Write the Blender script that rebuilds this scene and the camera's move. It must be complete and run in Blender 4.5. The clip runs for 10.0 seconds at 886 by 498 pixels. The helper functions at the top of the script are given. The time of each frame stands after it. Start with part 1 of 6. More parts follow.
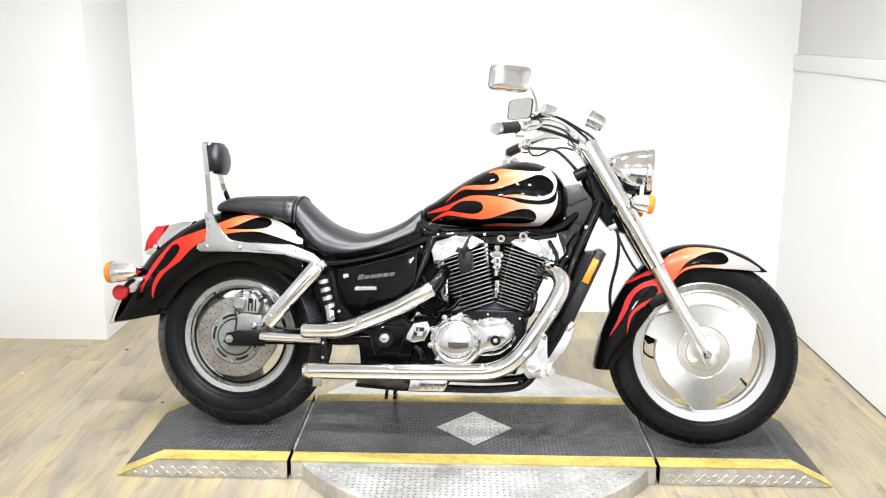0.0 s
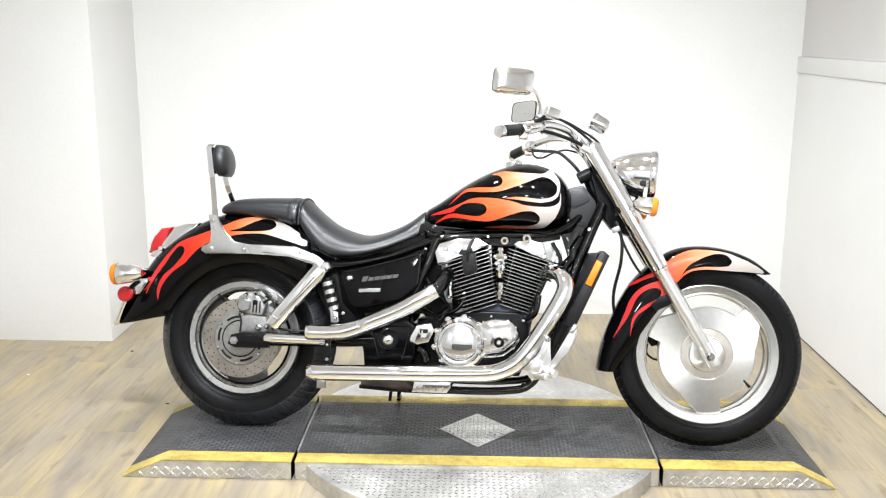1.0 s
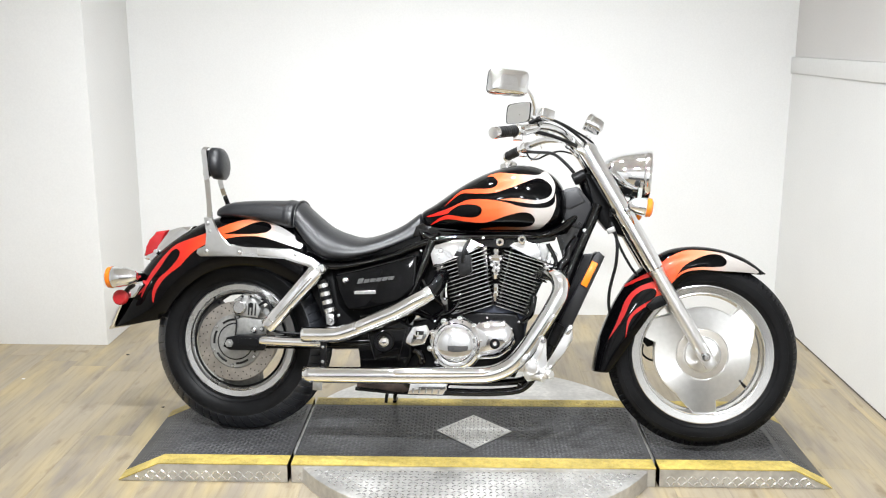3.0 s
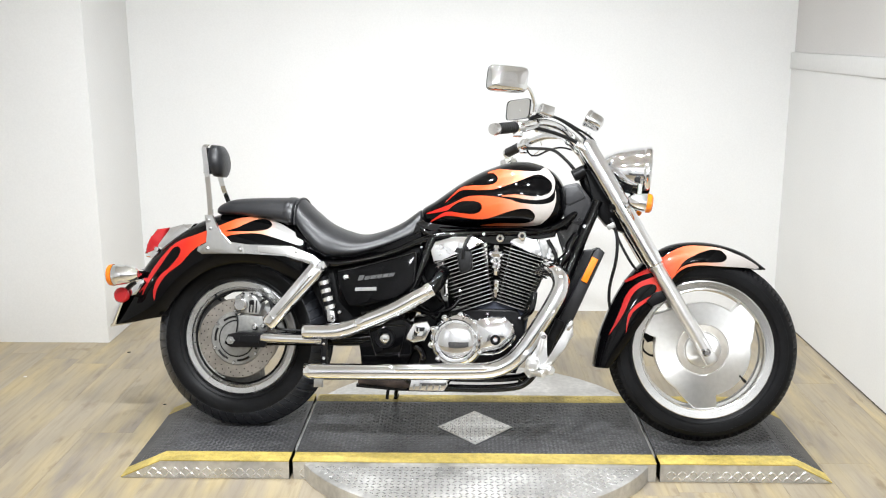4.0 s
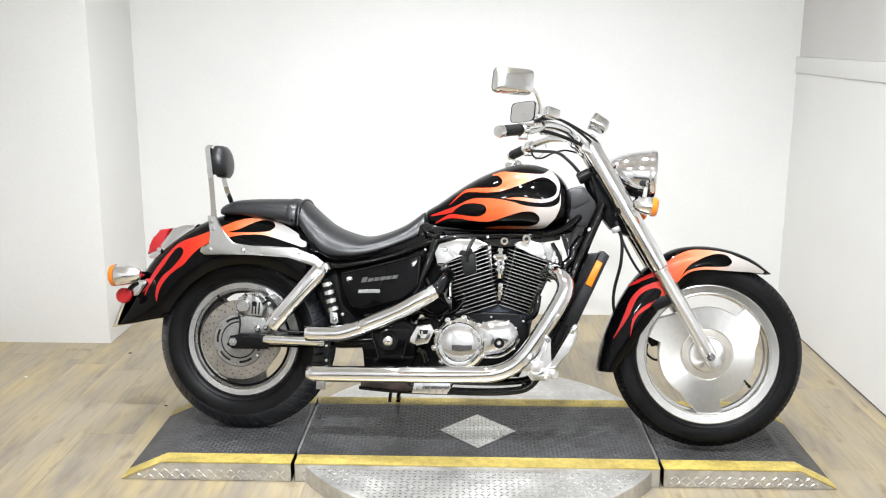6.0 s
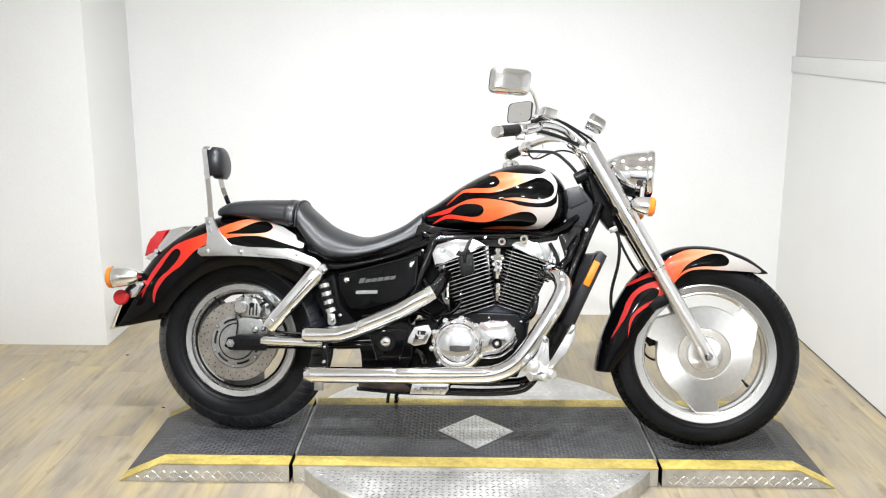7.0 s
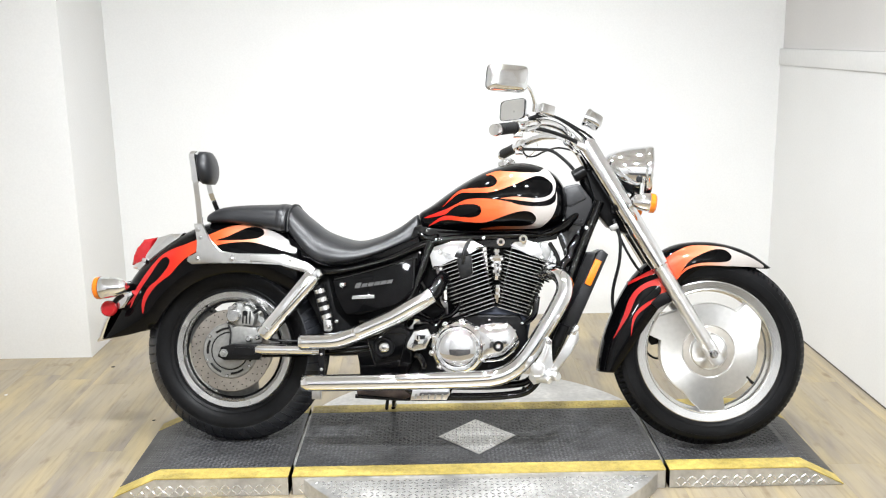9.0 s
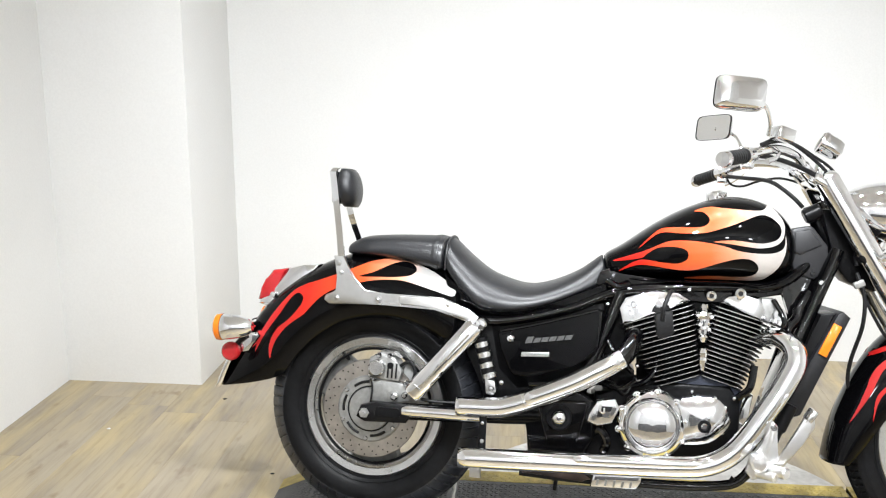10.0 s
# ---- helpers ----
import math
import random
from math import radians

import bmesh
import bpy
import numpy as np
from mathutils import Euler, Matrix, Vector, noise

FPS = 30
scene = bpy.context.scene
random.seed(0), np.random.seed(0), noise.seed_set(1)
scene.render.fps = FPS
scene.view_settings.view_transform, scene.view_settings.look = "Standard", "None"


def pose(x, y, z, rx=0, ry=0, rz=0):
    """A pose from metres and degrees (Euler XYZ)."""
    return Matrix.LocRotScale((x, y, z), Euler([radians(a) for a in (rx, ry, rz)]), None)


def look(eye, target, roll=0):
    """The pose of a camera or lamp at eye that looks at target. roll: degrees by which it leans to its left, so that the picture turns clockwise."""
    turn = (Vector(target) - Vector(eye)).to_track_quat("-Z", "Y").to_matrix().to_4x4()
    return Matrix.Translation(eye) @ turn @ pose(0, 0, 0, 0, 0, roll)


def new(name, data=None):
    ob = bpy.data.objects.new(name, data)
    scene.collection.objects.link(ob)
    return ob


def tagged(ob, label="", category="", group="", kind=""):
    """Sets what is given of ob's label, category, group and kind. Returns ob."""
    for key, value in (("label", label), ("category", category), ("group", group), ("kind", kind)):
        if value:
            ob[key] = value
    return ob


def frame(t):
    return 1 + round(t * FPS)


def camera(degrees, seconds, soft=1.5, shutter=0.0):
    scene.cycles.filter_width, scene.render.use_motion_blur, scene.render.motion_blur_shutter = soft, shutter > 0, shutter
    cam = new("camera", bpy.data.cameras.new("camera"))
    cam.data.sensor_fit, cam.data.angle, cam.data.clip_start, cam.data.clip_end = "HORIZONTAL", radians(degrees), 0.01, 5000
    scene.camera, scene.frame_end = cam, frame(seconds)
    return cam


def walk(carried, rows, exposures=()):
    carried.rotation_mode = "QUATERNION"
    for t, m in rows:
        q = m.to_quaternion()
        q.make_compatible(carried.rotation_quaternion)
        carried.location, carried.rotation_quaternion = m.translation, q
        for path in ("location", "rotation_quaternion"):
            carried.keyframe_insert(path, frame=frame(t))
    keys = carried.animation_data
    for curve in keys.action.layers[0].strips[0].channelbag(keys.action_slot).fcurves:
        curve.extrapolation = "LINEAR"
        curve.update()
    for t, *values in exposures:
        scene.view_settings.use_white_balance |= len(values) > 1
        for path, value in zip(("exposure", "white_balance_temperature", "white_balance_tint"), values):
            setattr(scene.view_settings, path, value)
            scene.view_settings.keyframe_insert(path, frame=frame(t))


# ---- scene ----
cam = camera(50.0, 10.0, soft=1.15)
# seconds, eye x y z, yaw, pitch, roll
ROWS = [
    (0.0, -0.044, -3.223, 1.469, 1.37, -12.86, -0.34),
    (0.5, -0.043, -3.230, 1.469, 1.31, -12.90, -0.23),
    (1.0, -0.039, -3.233, 1.471, 1.68, -12.73, -0.32),
    (1.5, -0.038, -3.233, 1.468, 1.63, -12.71, -0.35),
    (2.0, -0.043, -3.235, 1.467, 1.30, -12.54, -0.48),
    (2.5, -0.038, -3.233, 1.470, 1.32, -12.54, -0.29),
    (4.0, -0.038, -3.240, 1.469, 1.33, -12.78, 0.13),
    (4.5, -0.041, -3.242, 1.469, 1.21, -12.52, -0.17),
    (5.0, -0.047, -3.237, 1.469, 1.48, -12.18, -0.31),
    (5.5, -0.049, -3.228, 1.465, 1.53, -12.62, -0.29),
    (7.0, -0.053, -3.226, 1.466, 1.20, -12.60, -0.07),
    (7.5, -0.055, -3.229, 1.472, 1.31, -12.45, -0.17),
    (8.0, -0.057, -3.223, 1.467, 1.06, -12.56, -0.02),
    (8.5, -0.062, -3.214, 1.459, 0.93, -12.96, 0.03),
    (9.0, -0.132, -3.153, 1.455, -0.59, -12.58, 0.90),
    (9.2, -0.166, -3.100, 1.471, -1.42, -13.84, 1.26),
    (9.4, -0.209, -2.989, 1.462, -1.15, -14.08, 0.40),
    (9.5, -0.253, -2.926, 1.436, -0.23, -13.10, 0.15),
    (9.6, -0.247, -2.844, 1.456, 0.53, -13.90, 0.66),
    (9.7, -0.285, -2.768, 1.464, 2.62, -13.72, 0.32),
    (9.8, -0.311, -2.688, 1.471, 4.02, -13.05, 0.23),
    (9.9, -0.366, -2.626, 1.475, 5.32, -12.65, -0.21),
    (10.0, -0.420, -2.560, 1.473, 5.08, -12.93, -0.24),
]
walk(cam, [(t, pose(x, y, z, 90 + pitch, roll, yaw)) for t, x, y, z, yaw, pitch, roll in ROWS],
     exposures=[(0.0, -0.19), (1.0, -0.30), (2.5, -0.43), (5.0, -0.50), (7.5, -0.43), (9.0, -0.39), (10.0, -0.39)])

from mathutils.bvhtree import BVHTree
from mathutils.geometry import delaunay_2d_cdt

# ---- world and lights ----
world = bpy.data.worlds.new("world")
scene.world = world
world.use_nodes = True
world.node_tree.nodes["Background"].inputs[0].default_value = (0.9, 0.95, 1.0, 1)
world.node_tree.nodes["Background"].inputs[1].default_value = 0.05
scene.view_settings.exposure = 0.0


LAMP_COLOUR = (0.935, 0.968, 1.005)


def area_lamp(name, x, y, z, size, watts, target, spread=150, colour=LAMP_COLOUR):
    data = bpy.data.lights.new(name, "AREA")
    data.shape, data.size, data.energy, data.color, data.spread = "DISK", size, watts, colour, radians(spread)
    ob = new(name, data)
    ob.matrix_world = look((x, y, z), target)
    return ob


# small ceiling spots: one row over the ramp, one in front of it
SPOTS = [(x, 0.15, 11, (x, 0.25, 0), 112) for x in (-0.7, -0.1, 0.45)]
SPOTS += [(x, -1.6, 23, (x * 0.8, 0.45, 0.35), 106) for x in (-0.75, -0.1, 0.45)]
for lx, ly, watts, aim, spread in SPOTS:
    area_lamp("ceiling_lamp", lx, ly, 2.70, 0.09, watts, aim, spread)
# added unseen round fill lights behind the viewer, brightening ceiling and chrome
for lx in (-1.2, 0.0, 1.1):
    fill_light = bpy.data.lights.new("shop_fill_light", "POINT")
    fill_light.energy, fill_light.shadow_soft_size, fill_light.color = 43, 0.09, LAMP_COLOUR
    new("shop_fill_light", fill_light).location = (lx, -4.1, 2.3)

# ---- materials ----


def material(name, colour, rough=0.5, metal=0.0, grain=0.0, scale=40.0, bump=0.0, stain=0.0, stain_scale=3.0, coat=0.0, spread=0.0, stretch=(1, 1, 1), rough_var=0.0, spec=0.5):
    """A surface with fine grain, broad stains and relief."""
    m = bpy.data.materials.new(name)
    m.use_nodes = True
    nt = m.node_tree
    b = nt.nodes["Principled BSDF"]
    b.inputs["Metallic"].default_value = metal
    b.inputs["Roughness"].default_value = rough
    b.inputs["Specular IOR Level"].default_value = spec
    b.inputs["Coat Weight"].default_value = coat
    b.inputs["Coat Roughness"].default_value = 0.02
    co = nt.nodes.new("ShaderNodeTexCoord")
    mp = nt.nodes.new("ShaderNodeMapping")
    mp.inputs["Scale"].default_value = stretch
    nt.links.new(co.outputs["Object"], mp.inputs["Vector"])
    fine = nt.nodes.new("ShaderNodeTexNoise")
    fine.inputs["Scale"].default_value, fine.inputs["Detail"].default_value = scale, 5
    broad = nt.nodes.new("ShaderNodeTexNoise")
    broad.inputs["Scale"].default_value, broad.inputs["Detail"].default_value = stain_scale, 4
    nt.links.new(mp.outputs[0], fine.inputs["Vector"])
    nt.links.new(mp.outputs[0], broad.inputs["Vector"])

    def mix(prev, tex, amount):
        ramp = nt.nodes.new("ShaderNodeMapRange")
        ramp.inputs["From Min"].default_value, ramp.inputs["From Max"].default_value = 0.3, 0.7
        ramp.inputs["To Min"].default_value, ramp.inputs["To Max"].default_value = 1 - amount, 1 + amount
        nt.links.new(tex, ramp.inputs[0])
        hsv = nt.nodes.new("ShaderNodeHueSaturation")
        nt.links.new(ramp.outputs[0], hsv.inputs["Value"])
        if isinstance(prev, tuple):
            hsv.inputs["Color"].default_value = prev
        else:
            nt.links.new(prev, hsv.inputs["Color"])
        return hsv.outputs[0]

    col = (*colour, 1)
    if grain:
        col = mix(col, fine.outputs["Fac"], grain)
    if stain:
        col = mix(col, broad.outputs["Fac"], stain)
    if spread:
        info = nt.nodes.new("ShaderNodeObjectInfo")
        rnd = nt.nodes.new("ShaderNodeMapRange")
        rnd.inputs["From Min"].default_value, rnd.inputs["From Max"].default_value = -0.2, 1.2
        nt.links.new(info.outputs["Random"], rnd.inputs[0])
        col = mix(col, rnd.outputs[0], spread)
    if isinstance(col, tuple):
        b.inputs["Base Color"].default_value = col
    else:
        nt.links.new(col, b.inputs["Base Color"])
    if rough_var:
        rr = nt.nodes.new("ShaderNodeMapRange")
        rr.inputs["From Min"].default_value, rr.inputs["From Max"].default_value = 0.3, 0.7
        rr.inputs["To Min"].default_value, rr.inputs["To Max"].default_value = max(rough - rough_var, 0.02), rough + rough_var
        nt.links.new(broad.outputs["Fac"], rr.inputs[0])
        nt.links.new(rr.outputs[0], b.inputs["Roughness"])
    if bump:
        bp = nt.nodes.new("ShaderNodeBump")
        bp.inputs["Strength"].default_value, bp.inputs["Distance"].default_value = 1.0, bump
        nt.links.new(fine.outputs["Fac"], bp.inputs["Height"])
        nt.links.new(bp.outputs[0], b.inputs["Normal"])
    return m


WALL = material("white_wall_paint", (0.83, 0.83, 0.82), 0.65, grain=0.02, scale=120, bump=0.0003, stain=0.025, stain_scale=1.5)
# a little darker and warmer than the wall below
UPPER_WALL = material("warm_grey_upper_wall", (0.70, 0.685, 0.67), 0.65, grain=0.02, scale=120, bump=0.0006, stain=0.03, stain_scale=1.5)
TRIM = material("white_trim_paint", (0.82, 0.82, 0.81), 0.45, grain=0.02, scale=60, stain=0.02)
CEIL = material("ceiling_paint", (0.80, 0.79, 0.77), 0.8, grain=0.03, scale=80, bump=0.001)
DARKWALL = material("shop_wall", (0.76, 0.76, 0.76), 0.7, grain=0.05, scale=20, stain=0.06)
DARK_BAND = material("dark_reflection_band", (0.16, 0.16, 0.165), 0.6, grain=0.1, scale=20, stain=0.2)
DARK_LINE = material("dark_foot_line", (0.10, 0.085, 0.07), 0.8, grain=0.1)
SUB = material("dark_floor_base", (0.10, 0.08, 0.06), 0.8, grain=0.1)


def plank_vinyl():
    """Wood-look vinyl: tan and grey streaks along the board, no two boards alike."""
    m = bpy.data.materials.new("wood_look_vinyl")
    m.use_nodes = True
    nt = m.node_tree
    b = nt.nodes["Principled BSDF"]
    co, info = nt.nodes.new("ShaderNodeTexCoord"), nt.nodes.new("ShaderNodeObjectInfo")
    far = nt.nodes.new("ShaderNodeMath")
    far.operation = "MULTIPLY"
    far.inputs[1].default_value = 61.0
    nt.links.new(info.outputs["Random"], far.inputs[0])
    shift = nt.nodes.new("ShaderNodeCombineXYZ")
    nt.links.new(far.outputs[0], shift.inputs["X"])
    nt.links.new(far.outputs[0], shift.inputs["Z"])
    add = nt.nodes.new("ShaderNodeVectorMath")
    nt.links.new(co.outputs["Object"], add.inputs[0])
    nt.links.new(shift.outputs[0], add.inputs[1])

    def noise(sx, sy, detail, rough, lo, hi):
        mp = nt.nodes.new("ShaderNodeMapping")
        mp.inputs["Scale"].default_value = (sx, sy, 1)
        nt.links.new(add.outputs[0], mp.inputs["Vector"])
        tx = nt.nodes.new("ShaderNodeTexNoise")
        tx.inputs["Scale"].default_value, tx.inputs["Detail"].default_value, tx.inputs["Roughness"].default_value = 1.0, detail, rough
        nt.links.new(mp.outputs[0], tx.inputs["Vector"])
        mr = nt.nodes.new("ShaderNodeMapRange")
        mr.inputs["From Min"].default_value, mr.inputs["From Max"].default_value = lo, hi
        nt.links.new(tx.outputs["Fac"], mr.inputs[0])
        return mr.outputs[0]

    def blend(kind, fac, a, c):
        mx = nt.nodes.new("ShaderNodeMix")
        mx.data_type, mx.blend_type = "RGBA", kind
        for sock, val in ((mx.inputs[0], fac), (mx.inputs[6], a), (mx.inputs[7], c)):
            if isinstance(val, (tuple, float)):
                sock.default_value = val
            else:
                nt.links.new(val, sock)
        return mx.outputs[2]

    col = blend("MIX", noise(11, 1.9, 4, 0.55, 0.34, 0.66), (0.275, 0.238, 0.192, 1), (0.47, 0.378, 0.212, 1))
    col = blend("MIX", noise(5, 1.0, 3, 0.5, 0.40, 0.70), col, (0.385, 0.33, 0.245, 1))
    col = blend("MULTIPLY", noise(60, 4, 4, 0.6, 0.48, 0.72), col, (0.82, 0.80, 0.77, 1))
    knots = noise(16, 7, 3, 0.5, 0.62, 0.76)
    col = blend("MULTIPLY", knots, col, (0.66, 0.61, 0.55, 1))
    tone = nt.nodes.new("ShaderNodeMapRange")
    tone.inputs["To Min"].default_value, tone.inputs["To Max"].default_value = 0.95, 1.05
    nt.links.new(info.outputs["Random"], tone.inputs[0])
    hsv = nt.nodes.new("ShaderNodeHueSaturation")
    nt.links.new(col, hsv.inputs["Color"])
    nt.links.new(tone.outputs[0], hsv.inputs["Value"])
    nt.links.new(hsv.outputs[0], b.inputs["Base Color"])
    b.inputs["Roughness"].default_value = 0.42
    bp = nt.nodes.new("ShaderNodeBump")
    bp.inputs["Distance"].default_value = 0.0004
    nt.links.new(noise(90, 5, 3, 0.6, 0.3, 0.7), bp.inputs["Height"])
    nt.links.new(bp.outputs[0], b.inputs["Normal"])
    return m


PLANK = plank_vinyl()
MAT = material("black_rubber_tread", (0.034, 0.034, 0.036), 0.42, grain=0.35, scale=25, stain=0.45, stain_scale=4, rough_var=0.12, spec=0.5)
MAT_TOP = material("worn_rubber_lozenge", (0.078, 0.078, 0.080), 0.36, grain=0.35, scale=30, stain=0.5, stain_scale=5, spec=0.5)
PLATE_TOP = material("polished_tread_lozenge", (0.78, 0.775, 0.765), 0.24, 0.9, grain=0.06, scale=50)
YELLOW = material("yellow_safety_tape", (0.50, 0.385, 0.10), 0.5, grain=0.2, scale=45, stain=0.24, stain_scale=9)
PLATE = material("aluminium_tread_plate", (0.55, 0.54, 0.52), 0.40, 0.65, grain=0.12, scale=50, stain=0.25, stain_scale=7, rough_var=0.1)
POLISH = material("polished_aluminium", (0.76, 0.76, 0.755), 0.26, 1.0, grain=0.03, scale=30, rough_var=0.05)
BRUSHED = material("turned_aluminium", (0.84, 0.84, 0.835), 0.34, 1.0, grain=0.04, scale=60, rough_var=0.04)
ALLOY = material("satin_alloy", (0.86, 0.86, 0.86), 0.32, 1.0, grain=0.04, scale=40, rough_var=0.05)
STEEL = material("steel", (0.55, 0.55, 0.55), 0.28, 1.0, grain=0.08, scale=80, rough_var=0.08)
nt = BRUSHED.node_tree
nt.nodes["Principled BSDF"].inputs["Anisotropic"].default_value = 0.95
nt.nodes["Principled BSDF"].inputs["Anisotropic Rotation"].default_value = 0.0
tang = nt.nodes.new("ShaderNodeTangent")
tang.direction_type, tang.axis = "RADIAL", "Y"
nt.links.new(tang.outputs[0], nt.nodes["Principled BSDF"].inputs["Tangent"])
ROTOR = material("brake_steel", (0.43, 0.40, 0.365), 0.36, 1.0, grain=0.12, scale=40, stain=0.15, stain_scale=14)
# the floor's tan reflection is put into this duller alloy colour
HUB_RING = material("tan_tinted_hub_alloy", (0.70, 0.665, 0.61), 0.36, 1.0, grain=0.06, scale=60)
CASTGREY = material("cast_grey_alloy", (0.31, 0.31, 0.30), 0.42, 0.55, grain=0.15, scale=70, stain=0.2, stain_scale=14, bump=0.0003)
RIM_CAST = material("cast_rim_silver", (0.62, 0.62, 0.615), 0.28, 1.0, grain=0.04, scale=40, rough_var=0.06)
NECK_GREY = material("matt_grey_plastic", (0.024, 0.024, 0.026), 0.40, grain=0.1, scale=90, stain=0.15, stain_scale=12, spec=0.4)
SHROUD = material("black_shroud_plastic", (0.011, 0.011, 0.0125), 0.42, grain=0.15, scale=90, stain=0.15, stain_scale=12, spec=0.35)
SATIN = material("satin_black_paint", (0.006, 0.006, 0.0066), 0.30, grain=0.15, scale=60, stain=0.2, stain_scale=12, bump=0.0006, spec=0.17)
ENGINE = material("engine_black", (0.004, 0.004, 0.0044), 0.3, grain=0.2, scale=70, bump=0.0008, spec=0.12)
ENGINE_BLUE = material("engine_grey_paint", (0.024, 0.028, 0.042), 0.5, grain=0.12, scale=70, spec=0.2)
FIN_BLACK = material("fin_black", (0.004, 0.004, 0.0045), 0.5, grain=0.15, spec=0.1)
FIN_EDGE = material("machined_fin_edge", (0.58, 0.58, 0.57), 0.25, 1.0, grain=0.06, scale=90)
RUBBER = material("black_rubber", (0.009, 0.009, 0.0095), 0.42, grain=0.2, scale=80, spec=0.25)
LEATHER = material("black_leather", (0.0062, 0.0068, 0.0088), 0.37, grain=0.25, scale=220, bump=0.0006, stain=0.15, stain_scale=6, rough_var=0.06, spec=0.62)
RUSTED = material("rusty_dark_steel", (0.045, 0.030, 0.024), 0.5, 0.4, grain=0.5, scale=30, stain=0.6, stain_scale=14, bump=0.0006)
EMBLEM = material("dull_silver", (0.12, 0.12, 0.12), 0.40, 0.75, grain=0.3, scale=300)
AMBER = material("amber_lens", (0.85, 0.21, 0.012), 0.12, coat=0.6, grain=0.06, scale=120)
REDLENS = material("red_lens", (0.43, 0.010, 0.014), 0.12, coat=0.6, grain=0.08, scale=120)
MIRROR = material("mirror_glass", (0.9, 0.9, 0.9), 0.01, 1.0)
CHROME = material("chrome", (0.925, 0.935, 0.955), 0.04, 1.0, grain=0.01, rough_var=0.02)
CAST_CHROME = material("chromed_casting", (0.925, 0.935, 0.955), 0.07, 1.0, grain=0.01, scale=32, bump=0.0012, rough_var=0.04)
BLACK = material("gloss_black_paint", (0.0015, 0.0015, 0.0018), 0.06, coat=0.28, grain=0.05, spec=0.05)
FRAME_PAINT = material("thick_gloss_black_enamel", (0.0015, 0.0015, 0.0018), 0.08, coat=0.65, grain=0.05, scale=40, bump=0.0009, spec=0.1)
FRAME_PAINT.node_tree.links.new(FRAME_PAINT.node_tree.nodes["Bump"].outputs[0], FRAME_PAINT.node_tree.nodes["Principled BSDF"].inputs["Coat Normal"])
TYRE = material("tyre_rubber", (0.0048, 0.0049, 0.0055), 0.46, grain=0.25, scale=70, stain=0.45, stain_scale=9, rough_var=0.1, bump=0.0003, spec=0.15)
# worn rubber, lightened and blued for the white wall's sheen on the tread
TREAD = material("worn_sheen_tread_rubber", (0.020, 0.0215, 0.026), 0.38, grain=0.3, scale=90, stain=0.35, stain_scale=12, rough_var=0.1, bump=0.0005, spec=0.5)


def clear_glass():
    m = bpy.data.materials.new("clear_glass")
    m.use_nodes = True
    b = m.node_tree.nodes["Principled BSDF"]
    b.inputs["Base Color"].default_value = (0.95, 0.97, 1, 1)
    b.inputs["Transmission Weight"].default_value = 1.0
    b.inputs["Roughness"].default_value = 0.03
    b.inputs["IOR"].default_value = 1.3
    return m


GLASS = clear_glass()


def flame_paint(name, stops):
    """Lacquered paint that fades along the motorcycle from red and orange to silver."""
    m = bpy.data.materials.new(name)
    m.use_nodes = True
    nt = m.node_tree
    b = nt.nodes["Principled BSDF"]
    b.inputs["Roughness"].default_value = 0.4
    b.inputs["Metallic"].default_value = 0.08
    b.inputs["Specular IOR Level"].default_value = 0.2
    b.inputs["Coat Weight"].default_value = 0.45
    b.inputs["Coat Roughness"].default_value = 0.04
    co = nt.nodes.new("ShaderNodeTexCoord")
    sep = nt.nodes.new("ShaderNodeSeparateXYZ")
    nt.links.new(co.outputs["Object"], sep.inputs[0])
    rng_ = nt.nodes.new("ShaderNodeMapRange")
    lo, hi = stops[0][0], stops[-1][0]
    rng_.inputs["From Min"].default_value, rng_.inputs["From Max"].default_value = lo, hi
    nt.links.new(sep.outputs["X"], rng_.inputs[0])
    ramp = nt.nodes.new("ShaderNodeValToRGB")
    nt.links.new(rng_.outputs[0], ramp.inputs[0])
    el = ramp.color_ramp.elements
    while len(el) < len(stops):
        el.new(0.5)
    for e, (u, c) in zip(el, stops):
        e.position, e.color = (u - lo) / (hi - lo), (*c, 1)
    fleck = nt.nodes.new("ShaderNodeTexNoise")
    fleck.inputs["Scale"].default_value = 400
    nt.links.new(co.outputs["Object"], fleck.inputs["Vector"])
    mr = nt.nodes.new("ShaderNodeMapRange")
    mr.inputs["To Min"].default_value, mr.inputs["To Max"].default_value = 0.85, 1.15
    nt.links.new(fleck.outputs["Fac"], mr.inputs[0])
    hsv = nt.nodes.new("ShaderNodeHueSaturation")
    nt.links.new(ramp.outputs[0], hsv.inputs["Color"])
    nt.links.new(mr.outputs[0], hsv.inputs["Value"])
    nt.links.new(hsv.outputs[0], b.inputs["Base Color"])
    return m


RED, ORANGE, PEACH, SILVER = (0.54, 0.018, 0.009), (0.70, 0.088, 0.02), (0.62, 0.27, 0.15), (0.47, 0.435, 0.41)
FLAME_TANK = flame_paint("tank_flame_paint", ((0.67, (0.47, 0.010, 0.007)), (0.75, RED), (0.85, ORANGE), (0.93, (0.70, 0.13, 0.04)), (0.995, PEACH), (1.055, SILVER)))
FLAME_REAR = flame_paint("rear_flame_paint", ((-0.38, (0.45, 0.015, 0.02)), (-0.2, RED), (-0.03, ORANGE), (0.07, PEACH), (0.14, (0.36, 0.35, 0.34))))
FLAME_FRONT = flame_paint("front_flame_paint", ((1.32, (0.32, 0.008, 0.010)), (1.45, (0.50, 0.015, 0.010)), (1.55, ORANGE), (1.63, PEACH), (1.71, SILVER)))

# ---- building blocks ----


